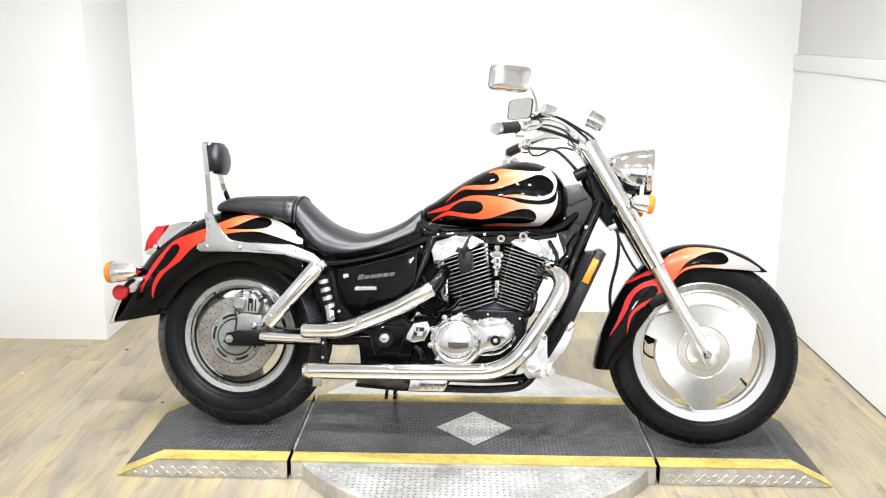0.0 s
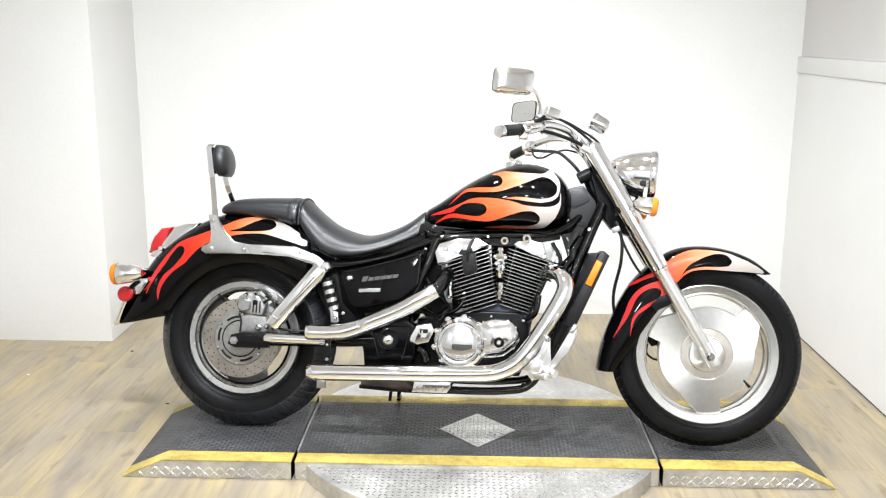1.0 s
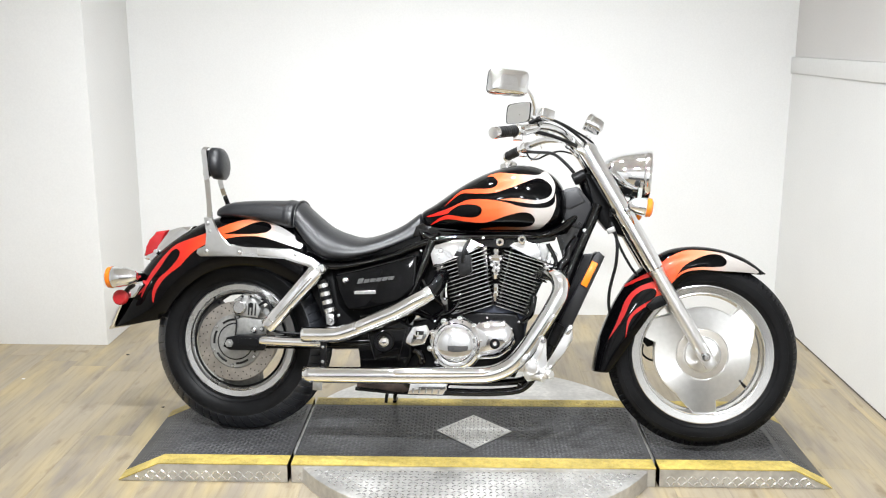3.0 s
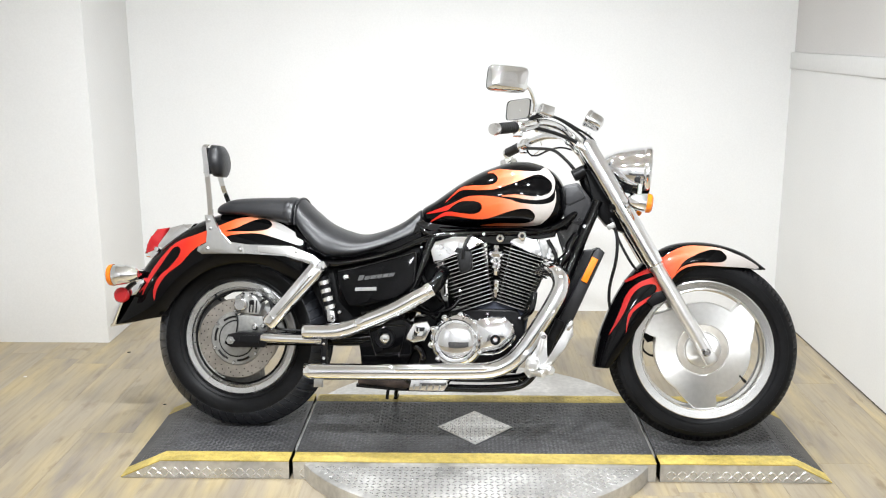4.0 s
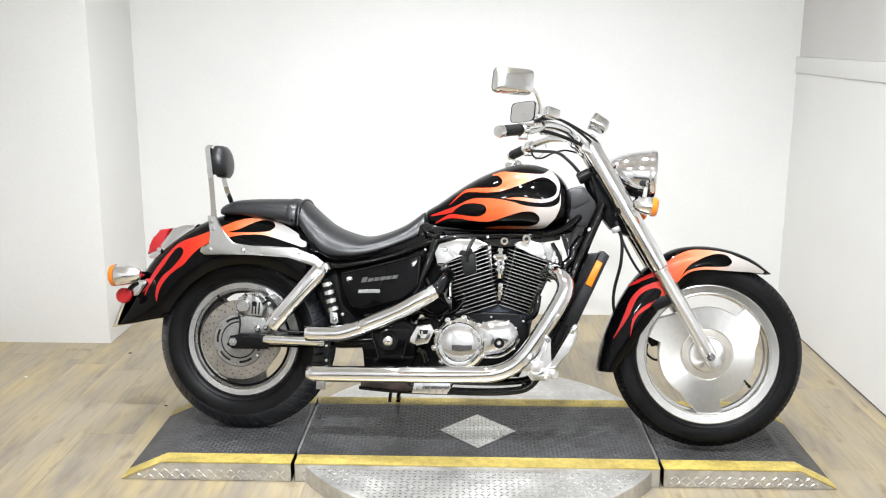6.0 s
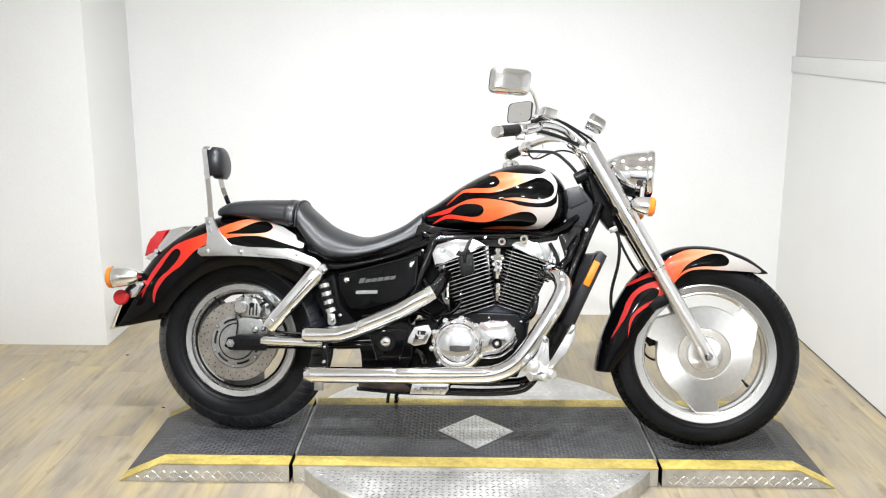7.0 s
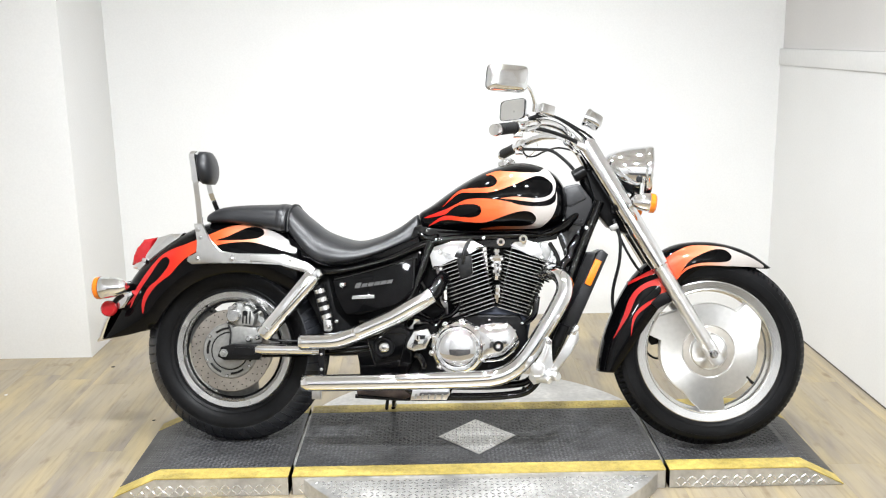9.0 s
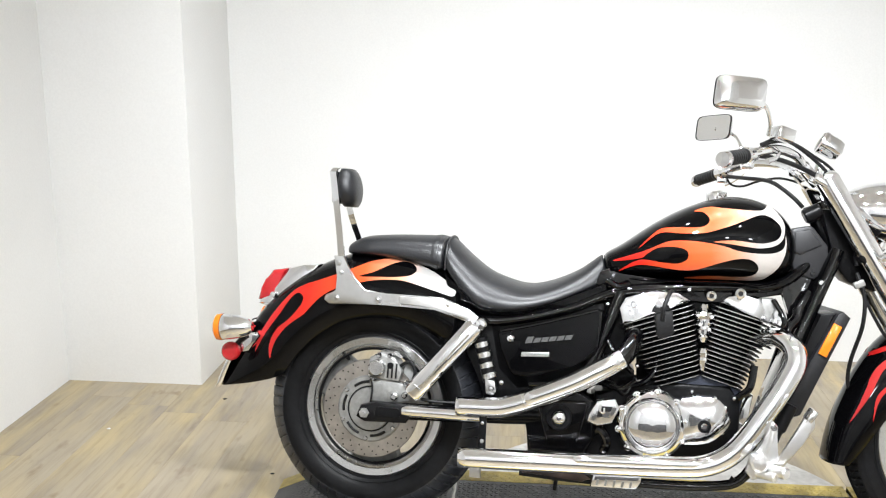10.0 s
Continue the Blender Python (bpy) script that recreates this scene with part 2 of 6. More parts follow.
def finish(name, bm, mat, sharp=35.0):
    bmesh.ops.recalc_face_normals(bm, faces=bm.faces)
    me = bpy.data.meshes.new(name)
    bm.to_mesh(me)
    bm.free()
    for f in me.polygons:
        f.use_smooth = True
    me.set_sharp_from_angle(angle=radians(sharp))
    if mat:
        me.materials.append(mat)
    return me


def part(name, bm, mat, parent=None, label="", sharp=35.0):
    ob = new(name, finish(name, bm, mat, sharp))
    if parent:
        ob.parent = parent
    if label:
        ob["label"] = label
    return ob


def add_box(bm, x0, x1, y0, y1, z0, z1, bevel=0.0, seg=2):
    vs = [bm.verts.new((x, y, z)) for x in (x0, x1) for y in (y0, y1) for z in (z0, z1)]
    fs = [bm.faces.new([vs[i] for i in q]) for q in ((0, 1, 3, 2), (4, 6, 7, 5), (0, 4, 5, 1), (2, 3, 7, 6), (0, 2, 6, 4), (1, 5, 7, 3))]
    if bevel:
        es = list({e for f in fs for e in f.edges})
        bmesh.ops.bevel(bm, geom=es, offset=bevel, segments=seg, profile=0.5, affect="EDGES")
    return bm


def box(*a, **k):
    return add_box(bmesh.new(), *a, **k)


def structure(name, bm, mat, label=""):
    return tagged(part(name, bm, mat), label, kind="structure")


# ---- the room ----
XL, XP, XR, YP, YB, YF, ZC = -2.36, -1.774, 1.624, 1.147, 1.727, -5.4, 2.8
floor = structure("floor", box(XL - 0.2, XR + 0.4, YF - 0.2, YB + 0.2, -0.12, -0.008), SUB, "greyed oak plank floor")
structure("wall_north", box(XP, XR + 0.30, YB, YB + 0.15, -0.05, ZC), WALL, "plain white painted back wall")
structure("wall_pillar", box(XL - 0.15, XP, YP, YB + 0.15, -0.05, ZC, bevel=0.004), WALL, "white painted wall return beside the back wall")
YM = -1.3
structure("wall_west", box(XL - 0.15, XL, YM, YP, -0.05, ZC), WALL, "plain white painted side wall")
structure("wall_east", box(XR, XR + 0.30, YM, YB, -0.05, 1.290), WALL, "white painted low side wall")
structure("wall_east_upper", box(XR + 0.010, XR + 0.30, YM, YB, 1.373, ZC), UPPER_WALL, "warm grey upper side wall above the ledge board")
# unseen walls that close the room, toned for what the chrome reflects
structure("wall_west_front", box(XL - 0.15, XL, YF, YM, -0.05, ZC), DARKWALL, "unseen pale shop wall behind the viewer")
structure("wall_east_front", box(XR, XR + 0.30, YF, YM, -0.05, ZC), DARKWALL, "unseen pale shop wall behind the viewer")
structure("wall_south", box(XL - 0.15, XR + 0.30, YF - 0.15, YF, 0.95, ZC), DARKWALL, "unseen pale shop wall behind the viewer")
# added unseen dark band, there to give the chrome dark reflections
structure("wall_south_dado", box(XL - 0.15, XR + 0.30, YF - 0.15, YF, -0.05, 0.95), DARK_BAND, "added unseen dark wall band for reflections in the chrome")
structure("baseboard", box(XR - 0.004, XR - 0.0003, YM, YB - 0.001, 0.0, 0.004), DARK_LINE, "thin dark line at the wall foot")
structure("ceiling", box(XL - 0.15, XR + 0.30, YF - 0.15, YB + 0.15, ZC, ZC + 0.1), CEIL, "plain pale ceiling")
structure("trim", box(XR - 0.009, XR + 0.20, YM, YB - 0.001, 1.291, 1.372, bevel=0.004), TRIM, "white ledge board along the wall")

# ---- shape helpers ----


def crom(points, per=6, closed=False):
    """A smooth curve through the points."""
    p = [Vector(q) for q in points]
    n = len(p)
    out = []
    for i in range(n if closed else n - 1):
        if closed:
            a, b, c, d = p[i - 1], p[i], p[(i + 1) % n], p[(i + 2) % n]
        else:
            a, b, c, d = p[max(i - 1, 0)], p[i], p[i + 1], p[min(i + 2, n - 1)]
        for k in range(per):
            t = k / per
            out.append(0.5 * ((2 * b) + (c - a) * t + (2 * a - 5 * b + 4 * c - d) * t * t + (3 * b - a - 3 * c + d) * t ** 3))
    if not closed:
        out.append(p[-1])
    return out


def loft(sections, cap=True, ring=True):
    bm = bmesh.new()
    rows = [[bm.verts.new(q) for q in sec] for sec in sections]
    n = len(rows[0])
    for a, b in zip(rows, rows[1:]):
        for j in range(n if ring else n - 1):
            bm.faces.new((a[j], a[(j + 1) % n], b[(j + 1) % n], b[j]))
    if cap and ring:
        bm.faces.new(rows[0][::-1])
        bm.faces.new(rows[-1])
    return bm


def tube(points, r, n=12, per=6, flat=1.0, cap=True, squash=(0, 1, 0)):
    """A round bar along a smooth curve; r is one radius or one for each point."""
    radii = list(r) if isinstance(r, (list, tuple)) else [r] * len(points)
    path = crom(points, per) if per > 1 else [Vector(q) for q in points]
    k = len(path) - 1
    secs, side = [], None
    for i, c in enumerate(path):
        d = (path[min(i + 1, k)] - path[max(i - 1, 0)]).normalized()
        if side is None:
            side = d.cross(Vector((0, 1, 0)) if abs(d.y) < 0.9 else Vector((1, 0, 0)))
        side = (side - d * side.dot(d)).normalized()
        up = d.cross(side)
        x = i * (len(radii) - 1) / max(k, 1)
        j = min(int(x), len(radii) - 2) if len(radii) > 1 else 0
        rad = radii[j] + (radii[min(j + 1, len(radii) - 1)] - radii[j]) * (x - j)
        secs.append([c + rad * (math.cos(a) * side + flat * math.sin(a) * up) for a in [2 * math.pi * q / n for q in range(n)]])
    return loft(secs, cap)


def rod(a, b, r, n=20, bevel=0.0015, r2=None):
    """A straight bar with softened ends."""
    a, b = Vector(a), Vector(b)
    d = (b - a).normalized()
    r2 = r if r2 is None else r2
    return tube([a, a + d * bevel, b - d * bevel, b], [max(r - bevel, 0.0005), r, r2, max(r2 - bevel, 0.0005)], n, 1)


def lathe(profile, centre, axis=(0, 1, 0), n=48):
    """Turns (radius, along) pairs round an axis through centre."""
    axis = Vector(axis).normalized()
    side = axis.cross(Vector((0, 0, 1)) if abs(axis.z) < 0.9 else Vector((1, 0, 0))).normalized()
    up = axis.cross(side)
    bm = bmesh.new()
    c0 = Vector(centre)
    rings = []
    for i in range(n):
        a = 2 * math.pi * i / n
        d = math.cos(a) * side + math.sin(a) * up
        rings.append([bm.verts.new(c0 + d * max(r, 0.0002) + axis * h) for r, h in profile])
    for i in range(n):
        p, q = rings[i], rings[(i + 1) % n]
        for j in range(len(profile) - 1):
            bm.faces.new((p[j], p[j + 1], q[j + 1], q[j]))
    return bm


def prism(outline, v0, v1, bevel=0.003, seg=2, smooth=0):
    """A plate whose outline lies in the side view, from v0 to v1."""
    pts = [(q[0], q[1]) for q in crom(outline_3d(outline), smooth, True)] if smooth else outline
    bm = bmesh.new()
    lo = [bm.verts.new((u, v0, w)) for u, w in pts]
    hi = [bm.verts.new((u, v1, w)) for u, w in pts]
    n = len(pts)
    bm.faces.new(lo)
    bm.faces.new(hi[::-1])
    for i in range(n):
        bm.faces.new((lo[i], hi[i], hi[(i + 1) % n], lo[(i + 1) % n]))
    if bevel:
        rims = [e for e in bm.edges if abs(e.verts[0].co.y - e.verts[1].co.y) < 1e-6]
        bmesh.ops.bevel(bm, geom=rims, offset=bevel, segments=seg, profile=0.5, affect="EDGES")
    return bm


def dome(outline, v0, v1, bulge, steps=5, smooth=3):
    """A pillowed cover: the outline stands out to v1 and swells by bulge towards its middle."""
    pts = crom(outline_3d(outline), smooth, True)
    mid = sum(pts, Vector()) / len(pts)
    rows = [[(p.x, v0, p.y) for p in pts], [(p.x, v1 + 0.004, p.y) for p in pts]]
    for k in range(steps + 1):
        f = 1.0 - 0.035 - 0.93 * (k / steps) ** 1.3
        h = v1 - bulge * (1 - f * f)
        rows.append([(mid.x + (p.x - mid.x) * f, h, mid.y + (p.y - mid.y) * f) for p in pts])
    return loft(rows)


def outline_3d(outline):
    return [(u, w, 0.0) for u, w in outline]


def join(*bms):
    out = bmesh.new()
    for b in bms:
        me = bpy.data.meshes.new("tmp")
        b.to_mesh(me)
        b.free()
        out.from_mesh(me)
        bpy.data.meshes.remove(me)
    return out


def moved(bm, m):
    bmesh.ops.transform(bm, matrix=m, verts=bm.verts)
    return bm


def flipped(bm):
    """The same on the other side of the motorcycle."""
    bmesh.ops.scale(bm, vec=(1, -1, 1), verts=bm.verts)
    bmesh.ops.reverse_faces(bm, faces=bm.faces)
    return bm


def superellipse(top, bottom, hw, n=28, e=2.6, low=2.6, mid=0.5):
    """A rounded section between a top and a bottom point, (u, w) each, of half width hw, widest at mid."""
    out = []
    for i in range(n):
        a = 2 * math.pi * i / n
        c, s = math.cos(a), math.sin(a)
        k = e if s >= 0 else low
        y = math.copysign(abs(c) ** (2 / k), c) * hw
        f = mid + ((1 - mid) * s ** (2 / k) if s >= 0 else -mid * abs(s) ** (2 / k))
        out.append((bottom[0] + (top[0] - bottom[0]) * f, y, bottom[1] + (top[1] - bottom[1]) * f))
    return out


def body(stations, per=4, e=2.6, low=2.6, n=28, mid=0.5):
    """A solid through stations (u top, w top, u bottom, w bottom, half width)."""
    flat = [(a, b, c) for a, b, c, d, h in stations]
    tops = crom(flat, per)
    rest = crom([(d, h, 0) for a, b, c, d, h in stations], per)
    return loft([superellipse((t.x, t.y), (t.z, r.x), max(r.y, 0.004), n, e, low, mid) for t, r in zip(tops, rest)])


def arch(crown, edge, widths, per=5, n=17, bulge=0.62, flare=0.8):
    """A mudguard: a sheet arched from edge to edge over its crown line."""
    c = crom([(a, b, h) for (a, b), h in zip(crown, widths)], per)
    e = crom(outline_3d(edge), per)
    secs = []
    for p, q in zip(c, e):
        row = []
        for i in range(n):
            a = math.pi * (i / (n - 1) - 0.5)
            f = max(math.cos(a), 0.0) ** bulge
            s = math.sin(a)
            row.append((q.x + (p.x - q.x) * f, p.z * math.copysign(abs(s) ** flare, s), q.y + (p.y - q.y) * f))
        secs.append(row)
    return loft(secs, cap=False, ring=False)


def thick(ob, t, offset=0.0):
    mod = ob.modifiers.new("thickness", "SOLIDIFY")
    mod.thickness, mod.offset = t, offset
    return ob


def inside(x, y, loops):
    odd = False
    for lp in loops:
        for i in range(len(lp)):
            (x0, y0), (x1, y1) = lp[i - 1], lp[i]
            if (y0 > y) != (y1 > y) and x < x0 + (y - y0) * (x1 - x0) / (y1 - y0):
                odd = not odd
    return odd


def paint_shape(tree, outline, holes=(), side=-1, lift=0.002, step=0.006):
    """A thin film of paint on a curved panel: the shape in the side view is laid on the panel."""
    loops = []
    verts, edges = [], []
    for lp in (outline, *holes):
        pts = [(q.x, q.y) for q in crom(outline_3d(lp), 4, True)]
        loops.append(pts)
        k = len(verts)
        verts += [Vector(q) for q in pts]
        edges += [(k + i, k + (i + 1) % len(pts)) for i in range(len(pts))]
    xs, ys = [v.x for v in verts], [v.y for v in verts]
    x = min(xs)
    while x < max(xs):
        y = min(ys)
        while y < max(ys):
            if inside(x, y, loops):
                verts.append(Vector((x, y)))
            y += step
        x += step
    vs, _, fs, *_ = delaunay_2d_cdt(verts, edges, [], 0, 1e-5)
    bm = bmesh.new()
    made = []
    for v in vs:
        hit = tree.ray_cast(Vector((v.x, side * 0.6, v.y)), Vector((0, -side, 0)), 0.62)
        if hit[0] is None:
            made.append(None)
        else:
            nrm = hit[1] if hit[1].y * side > 0 else -hit[1]
            made.append(bm.verts.new(hit[0] + nrm * lift))
    for f in fs:
        cx, cy = sum(vs[i].x for i in f) / 3, sum(vs[i].y for i in f) / 3
        if inside(cx, cy, loops) and all(made[i] is not None for i in f):
            bm.faces.new([made[i] for i in f])
    bmesh.ops.delete(bm, geom=[v for v in bm.verts if not v.link_faces], context="VERTS")
    return bm


def tree_of(ob):
    me = ob.data
    return BVHTree.FromPolygons([v.co.copy() for v in me.vertices], [tuple(p.vertices) for p in me.polygons])


# ---- the turntable ramp ----
RT, SL, SR, RF, RB = 0.067, -0.623, 0.61, -0.29, 0.315
GAP = 0.006


def lozenges(x0, x1, y0, y1, z, pitch, length, width, height, keep=None, wall=False, flat_angle=45):
    """Raised tread marks in alternating directions, on a floor or on an upright face."""
    bm = bmesh.new()
    ny, nx = int((y1 - y0) / pitch), int((x1 - x0) / pitch)
    for j in range(ny):
        for i in range(nx):
            cx, cy = x0 + (i + 0.5) * pitch, y0 + (j + 0.5) * pitch
            if keep and not keep(cx, cy):
                continue
            a = radians(flat_angle if (i + j) % 2 else -flat_angle)
            du, dv = Vector((math.cos(a), math.sin(a))), Vector((-math.sin(a), math.cos(a)))
            base, top = [], []
            for k, (p, q) in enumerate(((1, 0), (0, 1), (-1, 0), (0, -1))):
                b = Vector((cx, cy)) + du * p * length / 2 + dv * q * width / 2
                t = Vector((cx, cy)) + du * p * length * 0.33 + dv * q * width * 0.25
                base.append(bm.verts.new((b.x, z, b.y) if wall else (b.x, b.y, z)))
                top.append(bm.verts.new((t.x, z - height, t.y) if wall else (t.x, t.y, z + height)))
            bm.faces.new(top)
            for k in range(4):
                bm.faces.new((base[k], base[(k + 1) % 4], top[(k + 1) % 4], top[k]))
    return bm


def section(name, label, x0, x1, drop0, drop1):
    """One length of the ramp: tread plate body, rubber deck, yellow edges. drop: how far an end slopes to the floor."""
    thing = tagged(new(name), label, "ramp", "ramp sections")
    outline = [(x0 - drop0, 0.0), (x0, RT - 0.004), (x1, RT - 0.004), (x1 + drop1, 0.0)]
    part("body", prism(outline, RF, RB, 0.0015, 1), PLATE, thing, "aluminium tread plate sides")

    def deck(y0, y1, z0, z1):
        up = [(x0 - drop0 * 0.99, 0.001 + z0), (x0, RT - 0.004 + z0), (x1, RT - 0.004 + z0), (x1 + drop1 * 0.99, 0.001 + z0)]
        up += [(x, z + z1 - z0) for x, z in up[::-1]]
        return prism(up, y0, y1, 0)

    part("rubber_deck", deck(RF + 0.07, RB - 0.07, 0.0003, 0.003), MAT, thing, "scuffed black tread rubber")
    part("yellow_edge", deck(RF - 0.001, RF + 0.0695, 0.0005, 0.004), YELLOW, thing, "yellow safety strip")
    part("yellow_edge", deck(RB - 0.0695, RB + 0.001, 0.0005, 0.004), YELLOW, thing, "yellow safety strip")
    skirt = lozenges(x0 - drop0 + 0.02, x1 + drop1 - 0.02, 0.004, RT - 0.008, RF - 0.0002, 0.0185, 0.0255, 0.0078, 0.0018, wall=True,
                     keep=lambda x, z: z < RT * min((x - x0 + drop0) / max(drop0, 1e-3), (x1 + drop1 - x) / max(drop1, 1e-3), 1.0) - 0.012)
    tagged(part("tread_pattern", skirt, PLATE_TOP, thing), kind="stuff")
    rubber = lozenges(x0 + 0.004, x1 - 0.004, RF + 0.072, RB - 0.072, RT - 0.0012, 0.0145, 0.018, 0.0075, 0.0022,
                      keep=lambda x, y: not (name == "turntable_deck" and abs(x) / 0.14 + abs(y) / 0.152 < 1.06))
    tagged(part("tread_pattern", rubber, MAT_TOP, thing), kind="stuff")
    for y0, y1 in ((RF + 0.002, RF + 0.069), (RB - 0.069, RB - 0.002)):
        tape = lozenges(x0 + 0.004, x1 - 0.004, y0, y1, RT - 0.0001, 0.0145, 0.017, 0.007, 0.0012)
        tagged(part("tread_pattern", tape, YELLOW, thing), kind="stuff")
    for sx, d, e in ((x0, drop0, -1), (x1, drop1, 1)):
        if d < 0.05:
            continue
        lean = lozenges(0.004, d - 0.006, RF + 0.072, RB - 0.072, 0, 0.0145, 0.018, 0.0075, 0.0022)
        for v in lean.verts:
            f = v.co.x / d
            v.co.z += (RT - 0.001) * (1 - f) - 0.0006 + 0.001
            v.co.x = sx + e * v.co.x
        tagged(part("tread_pattern", lean, MAT_TOP, thing), kind="stuff")
    return thing


turntable = tagged(new("turntable"), "round aluminium tread plate turntable under the ramp", "turntable")
part("disc", lathe([(0.0, 0.058), (0.655, 0.058), (0.664, 0.055), (0.665, 0.05), (0.665, 0.0), (0.0, 0.0)], (0, 0.04, 0), (0, 0, 1), 96), PLATE, turntable)
marks = lozenges(-0.66, 0.66, -0.63, 0.70, 0.0581, 0.02, 0.024, 0.008, 0.0012, keep=lambda x, y: x * x + (y - 0.04) ** 2 < 0.415 and y < RF - 0.012)
tagged(part("tread_pattern", marks, PLATE_TOP, turntable), kind="stuff")
deck_thing = section("turntable_deck", "black rubber ramp deck with yellow edges and a silver diamond", SL + GAP, SR - GAP, 0.0, 0.0)
part("diamond", moved(prism([(-0.137, 0.0), (0.0, 0.15), (0.137, 0.0), (0.0, -0.15)], 0, 0.003, 0.0006, 1), Matrix.Translation((0, 0.0, RT - 0.001)) @ pose(0, 0, 0, 90)), PLATE, deck_thing, "worn silver tread plate diamond")
worn = lozenges(-0.136, 0.136, -0.15, 0.15, RT + 0.0018, 0.0145, 0.017, 0.007, 0.0012, keep=lambda x, y: abs(x) / 0.137 + abs(y) / 0.15 < 0.93)
tagged(part("tread_pattern", worn, PLATE_TOP, deck_thing), kind="stuff")
section("ramp", "black rubber ramp with yellow edges under the rear tyre", -1.064, SL - GAP, 0.142, 0.0)
section("ramp", "black rubber ramp with yellow edges under the front tyre", SR + GAP, 1.066, 0.0, 0.125)

# ---- the motorcycle ----
BX, BY, HEAD, LEAN = -0.852, 0.028, -5.5, 12.38
bike = tagged(new("motorcycle"), "black cruiser motorcycle with orange flame paint on its side stand", "motorcycle")
bike.matrix_world = pose(BX, BY, RT, -LEAN, 0, HEAD)
RW, FW = Vector((0.0, 0.0, 0.322)), Vector((1.64, 0.0, 0.334))


def turned_band(profile, n):
    """A band turned round the wheel's axle, on both sides alike, from (radius, half width) pairs."""
    half = []
    for (r0, h0), (r1, h1) in zip(profile, profile[1:]):
        k = max(1, int(math.hypot(r1 - r0, h1 - h0) / 0.006))
        half += [(r0 + (r1 - r0) * i / k, h0 + (h1 - h0) * i / k) for i in range(k)]
    half.append(profile[-1])
    return half, n


def sidewalls(centre, profile, n=160):
    half, n = turned_band(profile, n)
    near = lathe([(r, -h) for r, h in half], centre, (0, 1, 0), n)
    return join(near, lathe([(r, h) for r, h in half], centre, (0, 1, 0), n))


def tread(centre, profile, sipes, n, deep, share, slant, block):
    """The grooved running surface. block: radius beyond which it is cut by cross grooves."""
    half, n = turned_band(profile, n)
    prof = [(r, -h) for r, h in half] + [(r, h) for r, h in half[-2::-1]]
    crown = max(r for r, h in prof)
    bm = lathe(prof, (0, 0, 0), (0, 1, 0), n)
    for v in bm.verts:
        r = math.hypot(v.co.x, v.co.z)
        ang = (math.atan2(v.co.z, v.co.x) / (2 * math.pi)) % 1.0
        k = (ang * sipes + abs(v.co.y) * slant) % 1.0
        cut = 0.0
        if r > block and abs(v.co.y) > 0.012 and k < share:
            cut = deep
        elif r > crown - 0.004 and 0.006 < abs(v.co.y) < 0.012:
            cut = 0.005
        v.co.x *= 1 - cut / r
        v.co.z *= 1 - cut / r
    return moved(bm, Matrix.Translation(centre))


# front wheel: polished cast disc with three crescent openings
front_wheel = part("front_wheel", lathe([(0.203, 0.044), (0.222, 0.046), (0.236, 0.047), (0.240, 0.044), (0.238, 0.036), (0.215, 0.030), (0.204, 0.02), (0.201, 0.0),
                   (0.203, -0.02), (0.205, -0.034), (0.2065, -0.040), (0.209, -0.0425), (0.212, -0.041), (0.2135, -0.044), (0.236, -0.047), (0.239, -0.046), (0.240, -0.043), (0.238, -0.04), (0.226, -0.03),
                   (0.21, 0.0), (0.226, 0.03)], FW, n=96), POLISH, bike, "polished aluminium front wheel", 7)
bm = bmesh.new()
N = 288
PROFILE = ((0.012, -0.050), (0.030, -0.050), (0.044, -0.049), (0.057, -0.046), (0.0605, -0.043), (0.0625, -0.034), (0.070, -0.0325), (0.084, -0.0325), (0.0865, -0.0345), (0.090, -0.0365), (0.110, -0.0365), (0.130, -0.0365), (0.150, -0.0365))
rows = []
for i in range(N):
    a = 2 * math.pi * i / N
    deg = math.degrees(a) % 360
    out = 0.2055
    # scythe-shaped openings: a square end, then an edge that runs out to the rim
    for square, span in ((-74.5, 105.0), (53.0, 92.0), (165.5, 97.0)):
        d = (deg - square) % 360
        if d < span:
            f = min(1.0, d / 1.6) * min(1.0, (span - d) / 24.0) ** 0.75
            out = 0.2055 - 0.0415 * f
    ring = list(PROFILE) + [(out - 0.0035, -0.0365), (out - 0.0005, -0.0345), (out, -0.032), (out, 0.012)]
    rows.append([bm.verts.new((FW.x + r * math.cos(a), h, FW.z + r * math.sin(a))) for r, h in ring])
for i in range(N):
    p, q = rows[i], rows[(i + 1) % N]
    for j in range(len(p) - 1):
        bm.faces.new((p[j], p[j + 1], q[j + 1], q[j]))
part("wheel_disc", bm, BRUSHED, front_wheel, "turned aluminium wheel centre", 12)
part("hub_ring", lathe([(0.0628, -0.0332), (0.0645, -0.0348), (0.084, -0.0340), (0.0855, -0.0332)], FW, n=72), HUB_RING, front_wheel, "hub ring with the floor's tan reflection in its colour", 20)
front_tyre = part("tyre", sidewalls(FW, [(0.232, 0.040), (0.2405, 0.047), (0.2445, 0.0525), (0.252, 0.0565), (0.2535, 0.0555), (0.256, 0.0580), (0.268, 0.0605), (0.282, 0.0612), (0.2825, 0.0602), (0.285, 0.0602), (0.2865, 0.0598), (0.293, 0.0575), (0.2985, 0.054), (0.3, 0.0525)]), TYRE, front_wheel, "black rubber front tyre", 20)
part("tread", tread(FW, [(0.2965, 0.0535), (0.3, 0.0525), (0.306, 0.046), (0.3135, 0.034), (0.3195, 0.021), (0.323, 0.010), (0.3245, 0.0)], 98, 784, 0.0055, 0.3, 9.0, 0.3005), TYRE, front_tyre, "grooved tread", 25)
